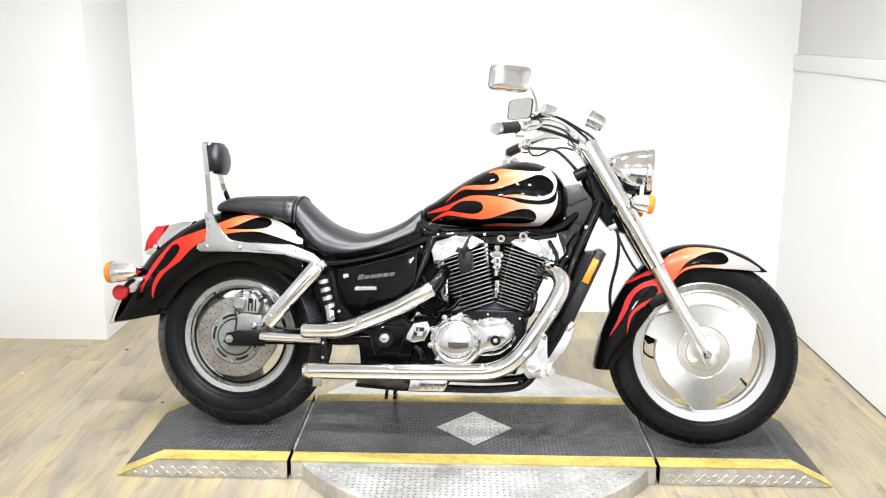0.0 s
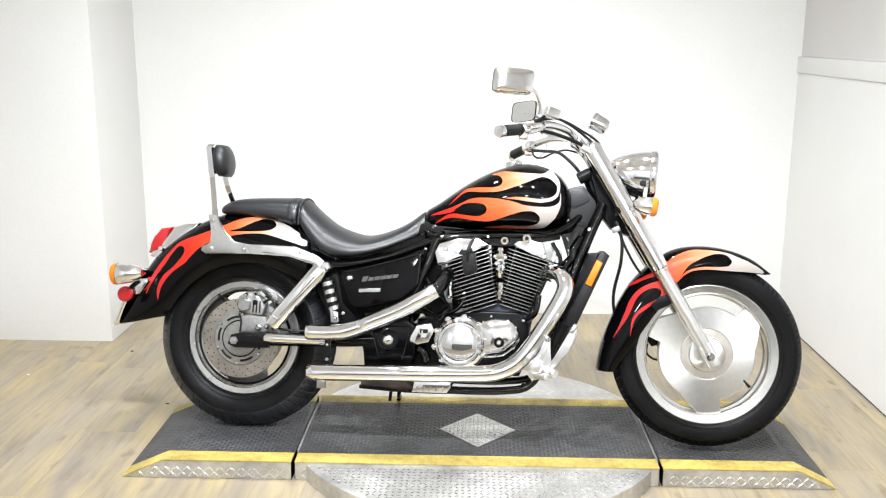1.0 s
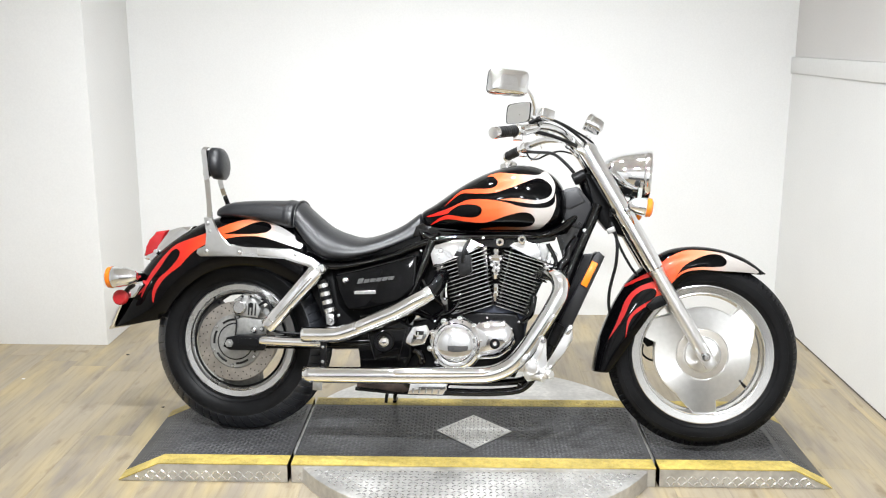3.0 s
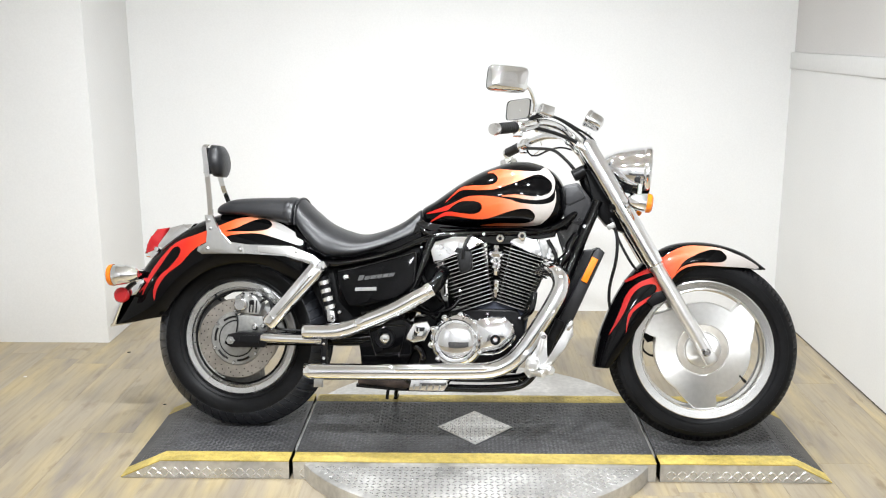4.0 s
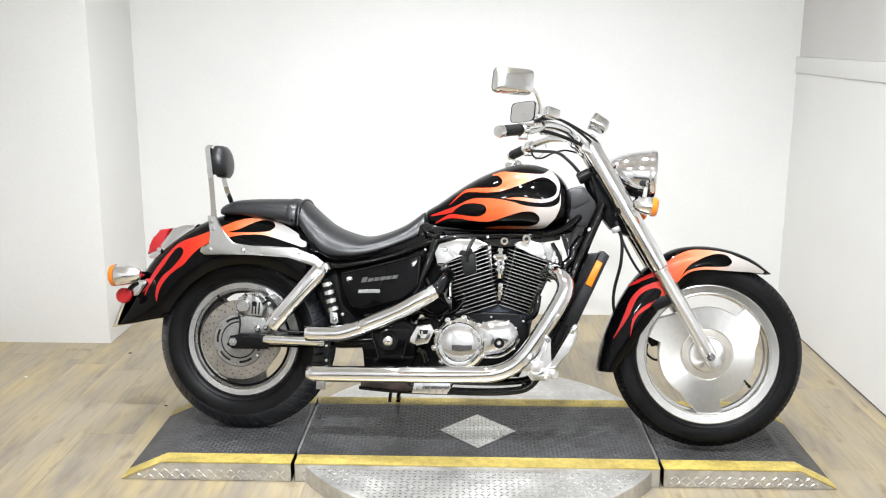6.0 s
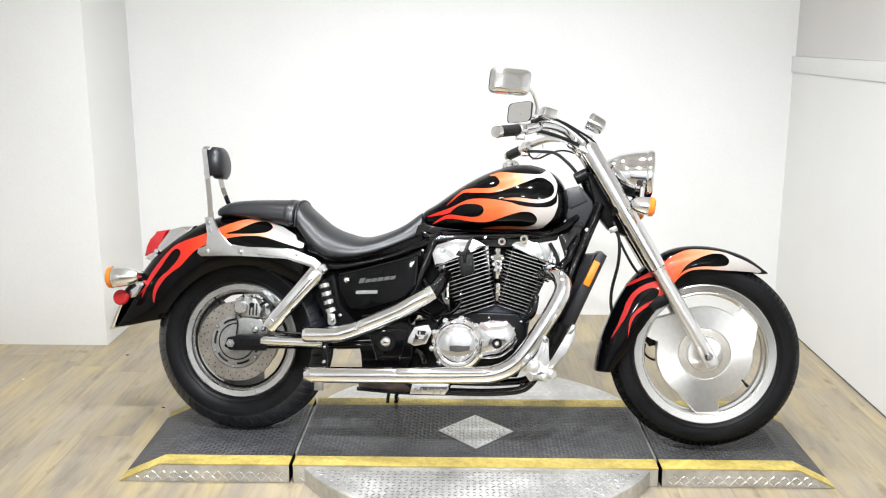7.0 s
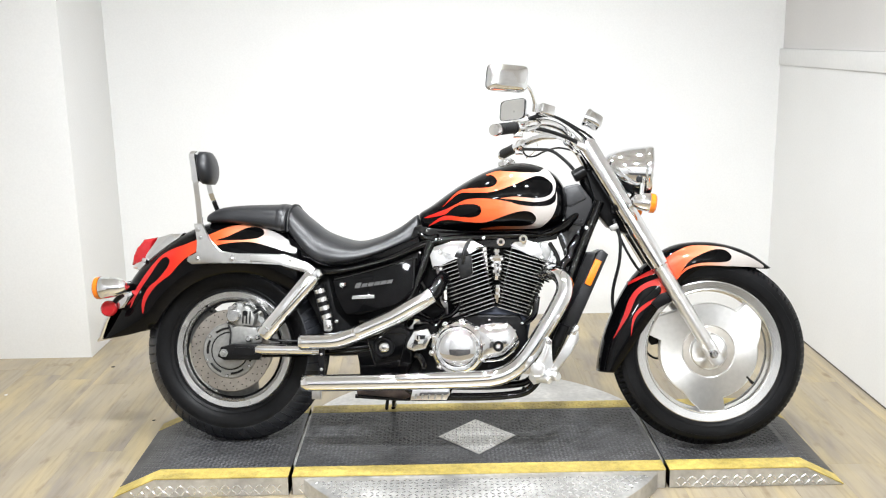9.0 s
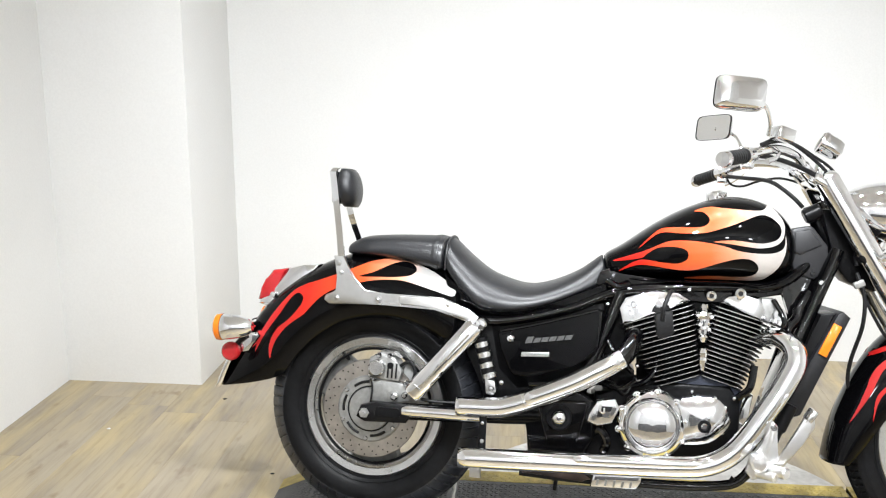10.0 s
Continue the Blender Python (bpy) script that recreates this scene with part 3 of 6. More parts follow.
part("brake_disc", lathe([(0.09, 0.06), (0.148, 0.06), (0.148, 0.065), (0.09, 0.065), (0.09, 0.06)], FW), STEEL, front_wheel)
front_caliper = part("front_caliper", prism([(1.44, 0.37), (1.455, 0.40), (1.50, 0.42), (1.53, 0.40), (1.50, 0.352), (1.462, 0.342)], 0.055, 0.11, 0.006), SATIN, bike, "black front brake caliper")
part("hose", tube([(1.45, 0.08, 0.35), (1.447, 0.08, 0.32), (1.465, 0.08, 0.30), (1.49, 0.08, 0.296), (1.52, 0.09, 0.33)], 0.004, 10), RUBBER, front_caliper)
part("valve", join(rod((1.78, -0.03, 0.235), (1.766, -0.036, 0.25), 0.004), rod((1.789, -0.028, 0.226), (1.78, -0.03, 0.235), 0.0055)), RUBBER, front_wheel)
part("axle", join(rod((1.64, -0.132, 0.334), (1.64, 0.13, 0.334), 0.012), lathe([(0, -0.136), (0.008, -0.136), (0.011, -0.132), (0.014, -0.128)], FW, n=24)), STEEL, front_wheel)

# rear wheel: deep silver rim, drilled brake disc, grey hub
rear_wheel = part("rear_wheel", lathe([(0.172, 0.058), (0.19, 0.062), (0.203, 0.062), (0.207, 0.058), (0.204, 0.05), (0.185, 0.04), (0.178, 0.0), (0.172, -0.02), (0.168, -0.045), (0.170, -0.052), (0.174, -0.054), (0.178, -0.05), (0.182, -0.058),
                  (0.184, -0.0635), (0.203, -0.066), (0.208, -0.062), (0.207, -0.057), (0.2, -0.045), (0.19, 0.0), (0.2, 0.045)], RW, n=96), RIM_CAST, bike, "silver cast rear wheel", 7)
bm = bmesh.new()
rows = []
for i in range(120):
    a = 2 * math.pi * i / 120
    deg = math.degrees(a) % 360
    out = 0.174
    for mid in (-30.0, 90.0, 210.0):
        d = abs((deg - mid + 180) % 360 - 180)
        if d < 36:
            out = 0.174 - 0.05 * min(1.0, (36 - d) / 8.0) ** 0.6
    rows.append([bm.verts.new((RW.x + r * math.cos(a), h, RW.z + r * math.sin(a))) for r, h in ((0.02, -0.03), (0.09, -0.03), (out * 0.97, -0.024), (out, -0.02), (out, 0.02))])
for i in range(120):
    p, q = rows[i], rows[(i + 1) % 120]
    for j in range(4):
        bm.faces.new((p[j], p[j + 1], q[j + 1], q[j]))
part("wheel_disc", bm, CASTGREY, rear_wheel, "grey cast wheel centre")
rear_tyre = part("tyre", sidewalls(RW, [(0.198, 0.052), (0.2085, 0.0625), (0.213, 0.070), (0.222, 0.0755), (0.2235, 0.0745), (0.2265, 0.0775), (0.240, 0.0845), (0.256, 0.0882), (0.266, 0.0882), (0.271, 0.0876)]), TYRE, rear_wheel, "black rubber rear tyre", 20)
part("tread", tread(RW, [(0.2695, 0.0878), (0.2735, 0.0868), (0.277, 0.0845), (0.289, 0.0745), (0.304, 0.058), (0.3185, 0.037), (0.327, 0.017), (0.330, 0.0)], 60, 720, 0.004, 0.12, 6.0, 0.276), TREAD, rear_tyre, "grooved tread", 25)
bm = lathe([(0.088, -0.092), (0.141, -0.092), (0.143, -0.094), (0.143, -0.098), (0.141, -0.1), (0.088, -0.1), (0.088, -0.092)], RW, n=72)
part("brake_disc", bm, ROTOR, rear_wheel, "drilled steel brake disc with brown haze")
bm = bmesh.new()
for ring, count, off in ((0.112, 24, 0.0), (0.124, 24, 0.33), (0.135, 24, 0.66)):
    for i in range(count):
        a = 2 * math.pi * (i + off) / count
        c = RW + Vector((ring * math.cos(a), -0.1004, ring * math.sin(a)))
        vs = [bm.verts.new(c + 0.0024 * Vector((math.cos(b), 0, math.sin(b)))) for b in [2 * math.pi * k / 8 for k in range(8)]]
        bm.faces.new(vs)
tagged(part("drillings", bm, RUBBER, rear_wheel, "dark drilled holes"), kind="stuff")
part("hub", lathe([(0.0, -0.110), (0.060, -0.110), (0.062, -0.108), (0.062, -0.1), (0.067, -0.1), (0.067, -0.106), (0.092, -0.106), (0.096, -0.103), (0.099, -0.097), (0.099, -0.05), (0.09, 0.08), (0.0, 0.08)], RW, n=64), CASTGREY, rear_wheel, "grey cast hub")
for i in range(6):
    a = 2 * math.pi * (i + 0.4) / 6
    c = RW + Vector((0.087 * math.cos(a), 0, 0.087 * math.sin(a)))
    part("bolt", rod(c + Vector((0, -0.112, 0)), c + Vector((0, -0.09, 0)), 0.0065, 10), STEEL, rear_wheel)
for i in range(6):
    a0 = 2 * math.pi * (i + 0.55) / 6
    pts = [RW + Vector((0.079 * math.cos(a0 + t), -0.1055, 0.079 * math.sin(a0 + t))) for t in (0.0, 0.2, 0.4, 0.6)]
    part("slot", tube(pts, 0.0042, 8, 3), RUBBER, rear_wheel, "dark hub slot")
part("hub_groove", lathe([(0.0615, -0.1035), (0.0675, -0.1035)], RW, n=48), RUBBER, rear_wheel, "dark groove round the hub")
part("inner_ring", lathe([(0.165, -0.050), (0.1655, -0.056), (0.1705, -0.058), (0.1735, -0.054), (0.1735, -0.046)], RW, n=72), SATIN, rear_wheel, "dark inner rim ring")
part("valve", rod((-0.085, -0.04, 0.452), (-0.1, -0.055, 0.468), 0.005), RUBBER, rear_wheel)

# mudguards
R_CROWN = [(-0.482, 0.352), (-0.447, 0.44), (-0.402, 0.53), (-0.35, 0.605), (-0.28, 0.668), (-0.195, 0.725), (-0.1, 0.765), (0.0, 0.782), (0.11, 0.775), (0.25, 0.735)]
R_EDGE = [(-0.425, 0.362), (-0.345, 0.378), (-0.27, 0.404), (-0.235, 0.45), (-0.195, 0.498), (-0.15, 0.536), (-0.09, 0.57), (0.012, 0.59), (0.13, 0.575), (0.25, 0.51)]
rear_fender = part("rear_fender", arch(R_CROWN, R_EDGE, [0.095, 0.108, 0.118, 0.123, 0.127, 0.13, 0.132, 0.133, 0.133, 0.13]), BLACK, bike, "gloss black rear mudguard", 60)
thick(rear_fender, 0.004)
F_CROWN = [(1.85, 0.616), (1.775, 0.668), (1.68, 0.698), (1.58, 0.702), (1.495, 0.678), (1.405, 0.605), (1.347, 0.522), (1.302, 0.42), (1.278, 0.34), (1.266, 0.262)]
F_EDGE = [(1.83, 0.615), (1.755, 0.617), (1.68, 0.620), (1.615, 0.618), (1.550, 0.578), (1.475, 0.492), (1.415, 0.405), (1.358, 0.318), (1.338, 0.288), (1.318, 0.262)]
front_fender = part("front_fender", arch(F_CROWN, F_EDGE, [0.02, 0.055, 0.073, 0.078, 0.08, 0.082, 0.082, 0.082, 0.081, 0.08], bulge=0.7), BLACK, bike, "gloss black front mudguard", 60)
thick(front_fender, 0.004)

# fuel tank
TANK = [(0.648, 0.797, 0.65, 0.768, 0.03), (0.658, 0.808, 0.66, 0.748, 0.07), (0.70, 0.834, 0.70, 0.737, 0.10), (0.78, 0.892, 0.78, 0.735, 0.13), (0.86, 0.938, 0.86, 0.735, 0.148),
        (0.94, 0.968, 0.94, 0.736, 0.156), (1.0, 0.977, 1.0, 0.737, 0.157), (1.06, 0.968, 1.06, 0.732, 0.152), (1.11, 0.945, 1.112, 0.746, 0.140), (1.142, 0.910, 1.145, 0.772, 0.118), (1.160, 0.872, 1.162, 0.808, 0.07)]
tank = part("fuel_tank", body(TANK, 5, 2.2, 3.0, 40), BLACK, bike, "gloss black teardrop fuel tank", 60)
part("tank_seam", body([(a, d + 0.006, c, d - 0.006, h * 0.93) for a, b, c, d, h in TANK[2:9]], 3, 3, 3), BLACK, tank, "black lower tank rim")
part("fuel_cap", lathe([(0, 0.02), (0.02, 0.019), (0.026, 0.014), (0.03, 0.012), (0.032, 0.004), (0.032, -0.02)], (0.952, 0, 0.972), (-0.2, 0, 1), 32), CHROME, tank, "chrome fuel cap")

UPPER = [(1.085, 0.953), (1.062, 0.936), (1.013, 0.935), (0.954, 0.939), (0.924, 0.941), (0.886, 0.928), (0.909, 0.925), (0.925, 0.907), (0.916, 0.890), (0.889, 0.883), (0.830, 0.881), (0.791, 0.871),
         (0.741, 0.819), (0.784, 0.857), (0.811, 0.867), (0.850, 0.866), (0.909, 0.869), (0.948, 0.880), (1.000, 0.900), (1.052, 0.922), (1.082, 0.918), (1.104, 0.900), (1.110, 0.882), (1.103, 0.863), (1.080, 0.851),
         (1.046, 0.848), (0.985, 0.853), (0.936, 0.847), (0.979, 0.843), (1.017, 0.838), (1.056, 0.835), (1.094, 0.843), (1.114, 0.861), (1.119, 0.886), (1.119, 0.902), (1.110, 0.923)]
LOWER = [(0.965, 0.836), (0.998, 0.826), (1.046, 0.821), (1.094, 0.824), (1.118, 0.840), (1.121, 0.870), (1.124, 0.850), (1.122, 0.823), (1.109, 0.790), (1.085, 0.764), (1.055, 0.750), (0.952, 0.747), (0.865, 0.747),
         (0.933, 0.756), (0.991, 0.756), (1.029, 0.759), (1.048, 0.767), (1.055, 0.781), (1.047, 0.796), (1.028, 0.805), (0.999, 0.804), (0.961, 0.794), (0.894, 0.771), (0.855, 0.768), (0.816, 0.771), (0.777, 0.776),
         (0.738, 0.775), (0.690, 0.756), (0.728, 0.782), (0.757, 0.791), (0.806, 0.786), (0.845, 0.785), (0.868, 0.795), (0.873, 0.811), (0.863, 0.824), (0.834, 0.829), (0.795, 0.825), (0.766, 0.808), (0.747, 0.794),
         (0.673, 0.783), (0.756, 0.814), (0.814, 0.841), (0.853, 0.847), (0.911, 0.845)]
R_FLAME = [(0.232, 0.660), (0.183, 0.672), (0.127, 0.688), (0.082, 0.698), (0.037, 0.698), (-0.008, 0.694), (-0.047, 0.685), (-0.087, 0.674), (-0.121, 0.661), (-0.154, 0.640), (-0.182, 0.612), (-0.204, 0.586),
           (-0.232, 0.566), (-0.260, 0.543), (-0.282, 0.515), (-0.296, 0.487), (-0.305, 0.450), (-0.310, 0.481), (-0.302, 0.514), (-0.283, 0.543), (-0.255, 0.566), (-0.231, 0.592), (-0.214, 0.616), (-0.211, 0.635),
           (-0.225, 0.645), (-0.243, 0.638), (-0.262, 0.613), (-0.284, 0.579), (-0.312, 0.540), (-0.336, 0.502), (-0.354, 0.466), (-0.346, 0.509), (-0.324, 0.552), (-0.296, 0.594), (-0.268, 0.629), (-0.240, 0.655),
           (-0.206, 0.673), (-0.167, 0.686), (-0.122, 0.703), (-0.077, 0.721), (-0.021, 0.745), (0.024, 0.756), (0.060, 0.760), (0.097, 0.753), (0.137, 0.740), (0.182, 0.718), (0.232, 0.686)]
R_HOLE = [(-0.045, 0.704), (-0.008, 0.716), (0.022, 0.730), (0.052, 0.744), (0.082, 0.750), (0.108, 0.744), (0.121, 0.729), (0.106, 0.714), (0.065, 0.707), (0.010, 0.705)]
F_FLAME = [(1.822, 0.621), (1.758, 0.622), (1.683, 0.624), (1.627, 0.626), (1.580, 0.620), (1.548, 0.602), (1.521, 0.570), (1.490, 0.525), (1.451, 0.502), (1.422, 0.481), (1.398, 0.458), (1.384, 0.428), (1.375, 0.385), (1.377, 0.424),
           (1.384, 0.455), (1.406, 0.483), (1.436, 0.505), (1.461, 0.520), (1.474, 0.538), (1.471, 0.553), (1.452, 0.557), (1.424, 0.546), (1.399, 0.524), (1.383, 0.492), (1.373, 0.466), (1.353, 0.429), (1.319, 0.377), (1.343, 0.432),
           (1.359, 0.473), (1.369, 0.504), (1.389, 0.536), (1.416, 0.559), (1.450, 0.576), (1.492, 0.590), (1.488, 0.604), (1.452, 0.594), (1.418, 0.581), (1.388, 0.564), (1.355, 0.548), (1.385, 0.572), (1.420, 0.594), (1.442, 0.606), (1.468, 0.622), (1.494, 0.646), (1.524, 0.668), (1.571, 0.688), (1.628, 0.690), (1.685, 0.684), (1.723, 0.672), (1.776, 0.650)]
F_HOLE = [(1.707, 0.657), (1.698, 0.641), (1.665, 0.636), (1.618, 0.635), (1.580, 0.628), (1.552, 0.614), (1.534, 0.590), (1.561, 0.633), (1.598, 0.658), (1.645, 0.676), (1.686, 0.676)]
for panel, mat, shapes in ((tank, FLAME_TANK, ((UPPER, ()), (LOWER, ()))), (rear_fender, FLAME_REAR, ((R_FLAME, (R_HOLE,)),)), (front_fender, FLAME_FRONT, ((F_FLAME, (F_HOLE,)),))):
    tree = tree_of(panel)
    for side in (-1, 1):
        for shape, holes in shapes:
            part("flame", paint_shape(tree, shape, holes, side, 0.0018 if panel is tank else 0.0034), mat, panel, "orange to silver flame paint", 80)

# seat
SEAT = [(0.197, 0.824, 0.2, 0.735, 0.108), (0.21, 0.83, 0.21, 0.722, 0.12), (0.26, 0.787, 0.252, 0.672, 0.138), (0.32, 0.742, 0.305, 0.628, 0.153), (0.385, 0.716, 0.38, 0.621, 0.16), (0.445, 0.706, 0.45, 0.632, 0.155),
        (0.508, 0.72, 0.525, 0.655, 0.137), (0.578, 0.752, 0.60, 0.686, 0.105), (0.634, 0.793, 0.652, 0.71, 0.075), (0.644, 0.798, 0.664, 0.72, 0.06)]
seat = part("seat", body(SEAT, 6, 2.0, 2.4, 44, 0.22), LEATHER, bike, "black leather rider seat", 60)
part("seam", tube([q for q in crom([(0.205 + 0.004 * math.sin(t), -0.122 * math.cos(t), 0.735 + 0.098 * math.sin(t) ** 0.5) for t in [math.pi * k / 12 for k in range(13)]], 2)], 0.003, 8, 1), LEATHER, seat)
PILLION = [(-0.096, 0.786, -0.094, 0.774, 0.05), (-0.088, 0.803, -0.088, 0.766, 0.085), (-0.045, 0.822, -0.045, 0.762, 0.106), (0.03, 0.830, 0.03, 0.757, 0.112), (0.12, 0.833, 0.12, 0.742, 0.118), (0.185, 0.833, 0.185, 0.728, 0.12), (0.198, 0.828, 0.198, 0.732, 0.112)]
pillion = part("pillion_seat", body(PILLION, 5, 2.5, 2.8, 40, 0.3), LEATHER, bike, "black leather passenger seat", 60)
part("band", body([(0.162, 0.8345, 0.162, 0.731, 0.1205), (0.172, 0.836, 0.172, 0.728, 0.122), (0.182, 0.8345, 0.182, 0.727, 0.122)], 3, 2.5, 2.8, 40, 0.3), LEATHER, pillion, "stitched leather band", 60)

part("seat_base", prism([(0.20, 0.737), (0.25, 0.68), (0.31, 0.636), (0.38, 0.628), (0.45, 0.640), (0.53, 0.664), (0.60, 0.694), (0.66, 0.724), (0.665, 0.67), (0.52, 0.62), (0.38, 0.585), (0.30, 0.585), (0.22, 0.65)], -0.112, 0.112, 0.006), BLACK, seat, "black seat base")

# backrest and its rails
rows = []
for k in range(11):
    t = k / 10
    f = math.sin(math.pi * (0.06 + 0.88 * t)) ** 0.32
    mid = -0.122 + 0.012 * (0.5 - t)
    rows.append([(mid + 0.031 * f * math.copysign(abs(math.cos(a)) ** 0.75, math.cos(a)) * (1.2 if math.cos(a) > 0 else 0.7), 0.072 * f * math.copysign(abs(math.sin(a)) ** 0.7, math.sin(a)), 0.907 + 0.113 * t) for a in [2 * math.pi * i / 28 for i in range(28)]])
backrest = part("backrest", loft(rows), LEATHER, bike, "padded black leather backrest", 60)
for s in (-1, 1):
    secs = []
    for u, v, w in crom([(-0.097, -0.132, 0.75), (-0.108, -0.110, 0.80), (-0.130, -0.075, 0.88), (-0.151, -0.060, 0.985), (-0.154, -0.058, 1.008), (-0.145, -0.056, 1.020)], 5):
        secs.append([(u + x, s * -(v + y) if s > 0 else v + y, w) for x, y in ((-0.0095, -0.003), (0.0095, -0.003), (0.0105, 0.0), (0.0095, 0.003), (-0.0095, 0.003), (-0.0105, 0.0))])
    part("backrest_bar", loft(secs), CHROME, backrest, "flat chrome upright", 30)
part("back_plate", prism([(-0.158, 0.918), (-0.138, 0.915), (-0.144, 1.010), (-0.158, 1.012)], -0.056, 0.056, 0.004), CHROME, backrest, "chrome plate behind the pad")

for s in (-1, 1):
    plate = prism([(-0.114, 0.762), (-0.082, 0.762), (-0.072, 0.735), (-0.055, 0.697), (-0.022, 0.664), (0.04, 0.656), (0.12, 0.660), (0.205, 0.658), (0.285, 0.630), (0.322, 0.603), (0.30, 0.586), (0.255, 0.603), (0.185, 0.627),
                   (0.042, 0.628), (-0.122, 0.623), (-0.138, 0.634), (-0.134, 0.650), (-0.100, 0.66), (-0.102, 0.70)], -0.152, -0.138, 0.004)
    rail = part("fender_rail", plate if s < 0 else flipped(plate), RIM_CAST, bike, "polished silver mudguard rail")
    strip = prism([(0.085, 0.656), (0.205, 0.654), (0.280, 0.628), (0.312, 0.602), (0.298, 0.594), (0.252, 0.610), (0.190, 0.632), (0.085, 0.633)], -0.1565, -0.150, 0.003, 2)
    part("rail_arm", strip if s < 0 else flipped(strip), ALLOY, rail, "bright arm bolted over the rail")
    for u, w, r in ((-0.098, 0.742, 0.006), (-0.089, 0.714, 0.005), (-0.1, 0.642, 0.007), (0.02, 0.642, 0.007), (0.225, 0.638, 0.008)):
        bolt = lathe([(0, -0.1575), (r * 0.6, -0.1572), (r, -0.155), (r * 1.05, -0.1525), (r * 1.6, -0.1522), (r * 1.6, -0.14)], (u, 0, w), n=18)
        part("bolt", bolt if s < 0 else flipped(bolt), STEEL, rail)
    cap = join(lathe([(0, -0.182), (0.012, -0.181), (0.017, -0.176), (0.019, -0.165), (0.019, -0.14)], (0.322, 0, 0.592), n=24), rod((0.335, -0.165, 0.60), (0.30, -0.165, 0.575), 0.016))
    shock = part("shock_absorber", cap if s < 0 else flipped(cap), CHROME, bike, "chrome shock absorber")
    d = Vector((0.133 - 0.305, 0, 0.382 - 0.585)).normalized()
    q = Vector((-d.z, 0, d.x))
    a, b = Vector((0.308, 0, 0.588)), Vector((0.133, 0, 0.382))
    secs = []
    for c, k in ((a, 0.8), (a + d * 0.012, 1.0), (b - d * 0.01, 1.0), (b, 0.85)):
        secs.append([c + q * x * k + Vector((0, -0.165 + y * k, 0)) for x, y in [(0.0285 * math.copysign(abs(math.cos(g)) ** 0.8, math.cos(g)) * (1.0 if i % 4 else 0.97), -0.023 * math.copysign(abs(math.sin(g)) ** 0.8, math.sin(g)) * (1.0 if i % 4 else 0.95)) for i, g in enumerate([2 * math.pi * i / 32 for i in range(32)])]])
    cover = loft(secs)
    part("shroud", cover if s < 0 else flipped(cover), CHROME, shock, "fluted chrome shroud", 30)
    groove = rod(a + d * 0.03 + Vector((0, -0.1895, 0)) + q * 0.004, b - d * 0.05 + Vector((0, -0.1895, 0)) + q * 0.004, 0.0025, 8)
    part("groove", groove if s < 0 else flipped(groove), STEEL, shock)
    collar = rod(b - d * 0.034 + Vector((0, -0.165, 0)), b - d * 0.030 + Vector((0, -0.165, 0)), 0.0255, 16, 0.0005)
    part("collar", collar if s < 0 else flipped(collar), STEEL, shock)
    for k in range(4):
        c0 = Vector((0.321, -0.135, 0.541)) + Vector((0.030, 0, -0.102)) * (k / 3.6)
        c1 = c0 + Vector((0.030, 0, -0.102)).normalized() * 0.0165
        coil = rod(c0, c1, 0.0225, 24, 0.002)
        part("coil", coil if s < 0 else flipped(coil), POLISH, shock, "bright spring coil")
    core = join(rod((0.317, -0.135, 0.553), (0.351, -0.135, 0.430), 0.0205), rod((0.349, -0.135, 0.436), (0.355, -0.135, 0.412), 0.014), lathe([(0, -0.15), (0.016, -0.148), (0.018, -0.12)], (0.353, 0, 0.416), n=20))
    part("damper", core if s < 0 else flipped(core), SATIN, shock)
    clevis = join(prism([(0.338, 0.440), (0.366, 0.436), (0.372, 0.405), (0.362, 0.394), (0.342, 0.398)], -0.158, -0.150, 0.003), lathe([(0, -0.166), (0.006, -0.165), (0.008, -0.161), (0.008, -0.15)], (0.357, 0, 0.414), n=12), lathe([(0, -0.160), (0.006, -0.159), (0.0075, -0.155), (0.0075, -0.14)], (0.385, 0, 0.432), n=12))
    part("clevis", clevis if s < 0 else flipped(clevis), STEEL, shock, "bright lower shock clevis")

# swingarm, axle plates, caliper
for s in (-1, 1):
    arm = tube([(0.0, -0.135, 0.322), (0.12, -0.137, 0.328), (0.34, -0.137, 0.336), (0.56, -0.12, 0.35)], [0.022, 0.024, 0.024, 0.03], 16, 4)
    arm = part("swingarm", arm if s < 0 else flipped(arm), BLACK, bike, "black swingarm")
    plate = prism([(-0.024, 0.31), (-0.012, 0.342), (0.03, 0.352), (0.115, 0.35), (0.14, 0.333), (0.12, 0.30), (0.0, 0.297)], -0.172, -0.135, 0.005)
    part("axle_plate", plate if s < 0 else flipped(plate), SATIN, arm, "black chain adjuster")
    bolt = lathe([(0, -0.186), (0.006, -0.186), (0.0075, -0.179), (0.014, -0.179), (0.015, -0.172), (0.017, -0.17)], RW, n=6)
    part("axle_nut", bolt if s < 0 else flipped(bolt), CASTGREY, arm)
    inset = prism([(0.03, 0.318), (0.035, 0.342), (0.10, 0.341), (0.108, 0.325), (0.10, 0.314)], -0.1745, -0.17, 0.001, 1)
    part("inset", inset if s < 0 else flipped(inset), SATIN, arm, "black adjuster window")
    sleeve = tube([(0.112, -0.158, 0.335), (0.13, -0.16, 0.335), (0.33, -0.16, 0.335), (0.342, -0.158, 0.335)], [0.012, 0.018, 0.018, 0.016], 20, 3)
    part("sleeve", sleeve if s < 0 else flipped(sleeve), CHROME, arm, "chrome swingarm sleeve")
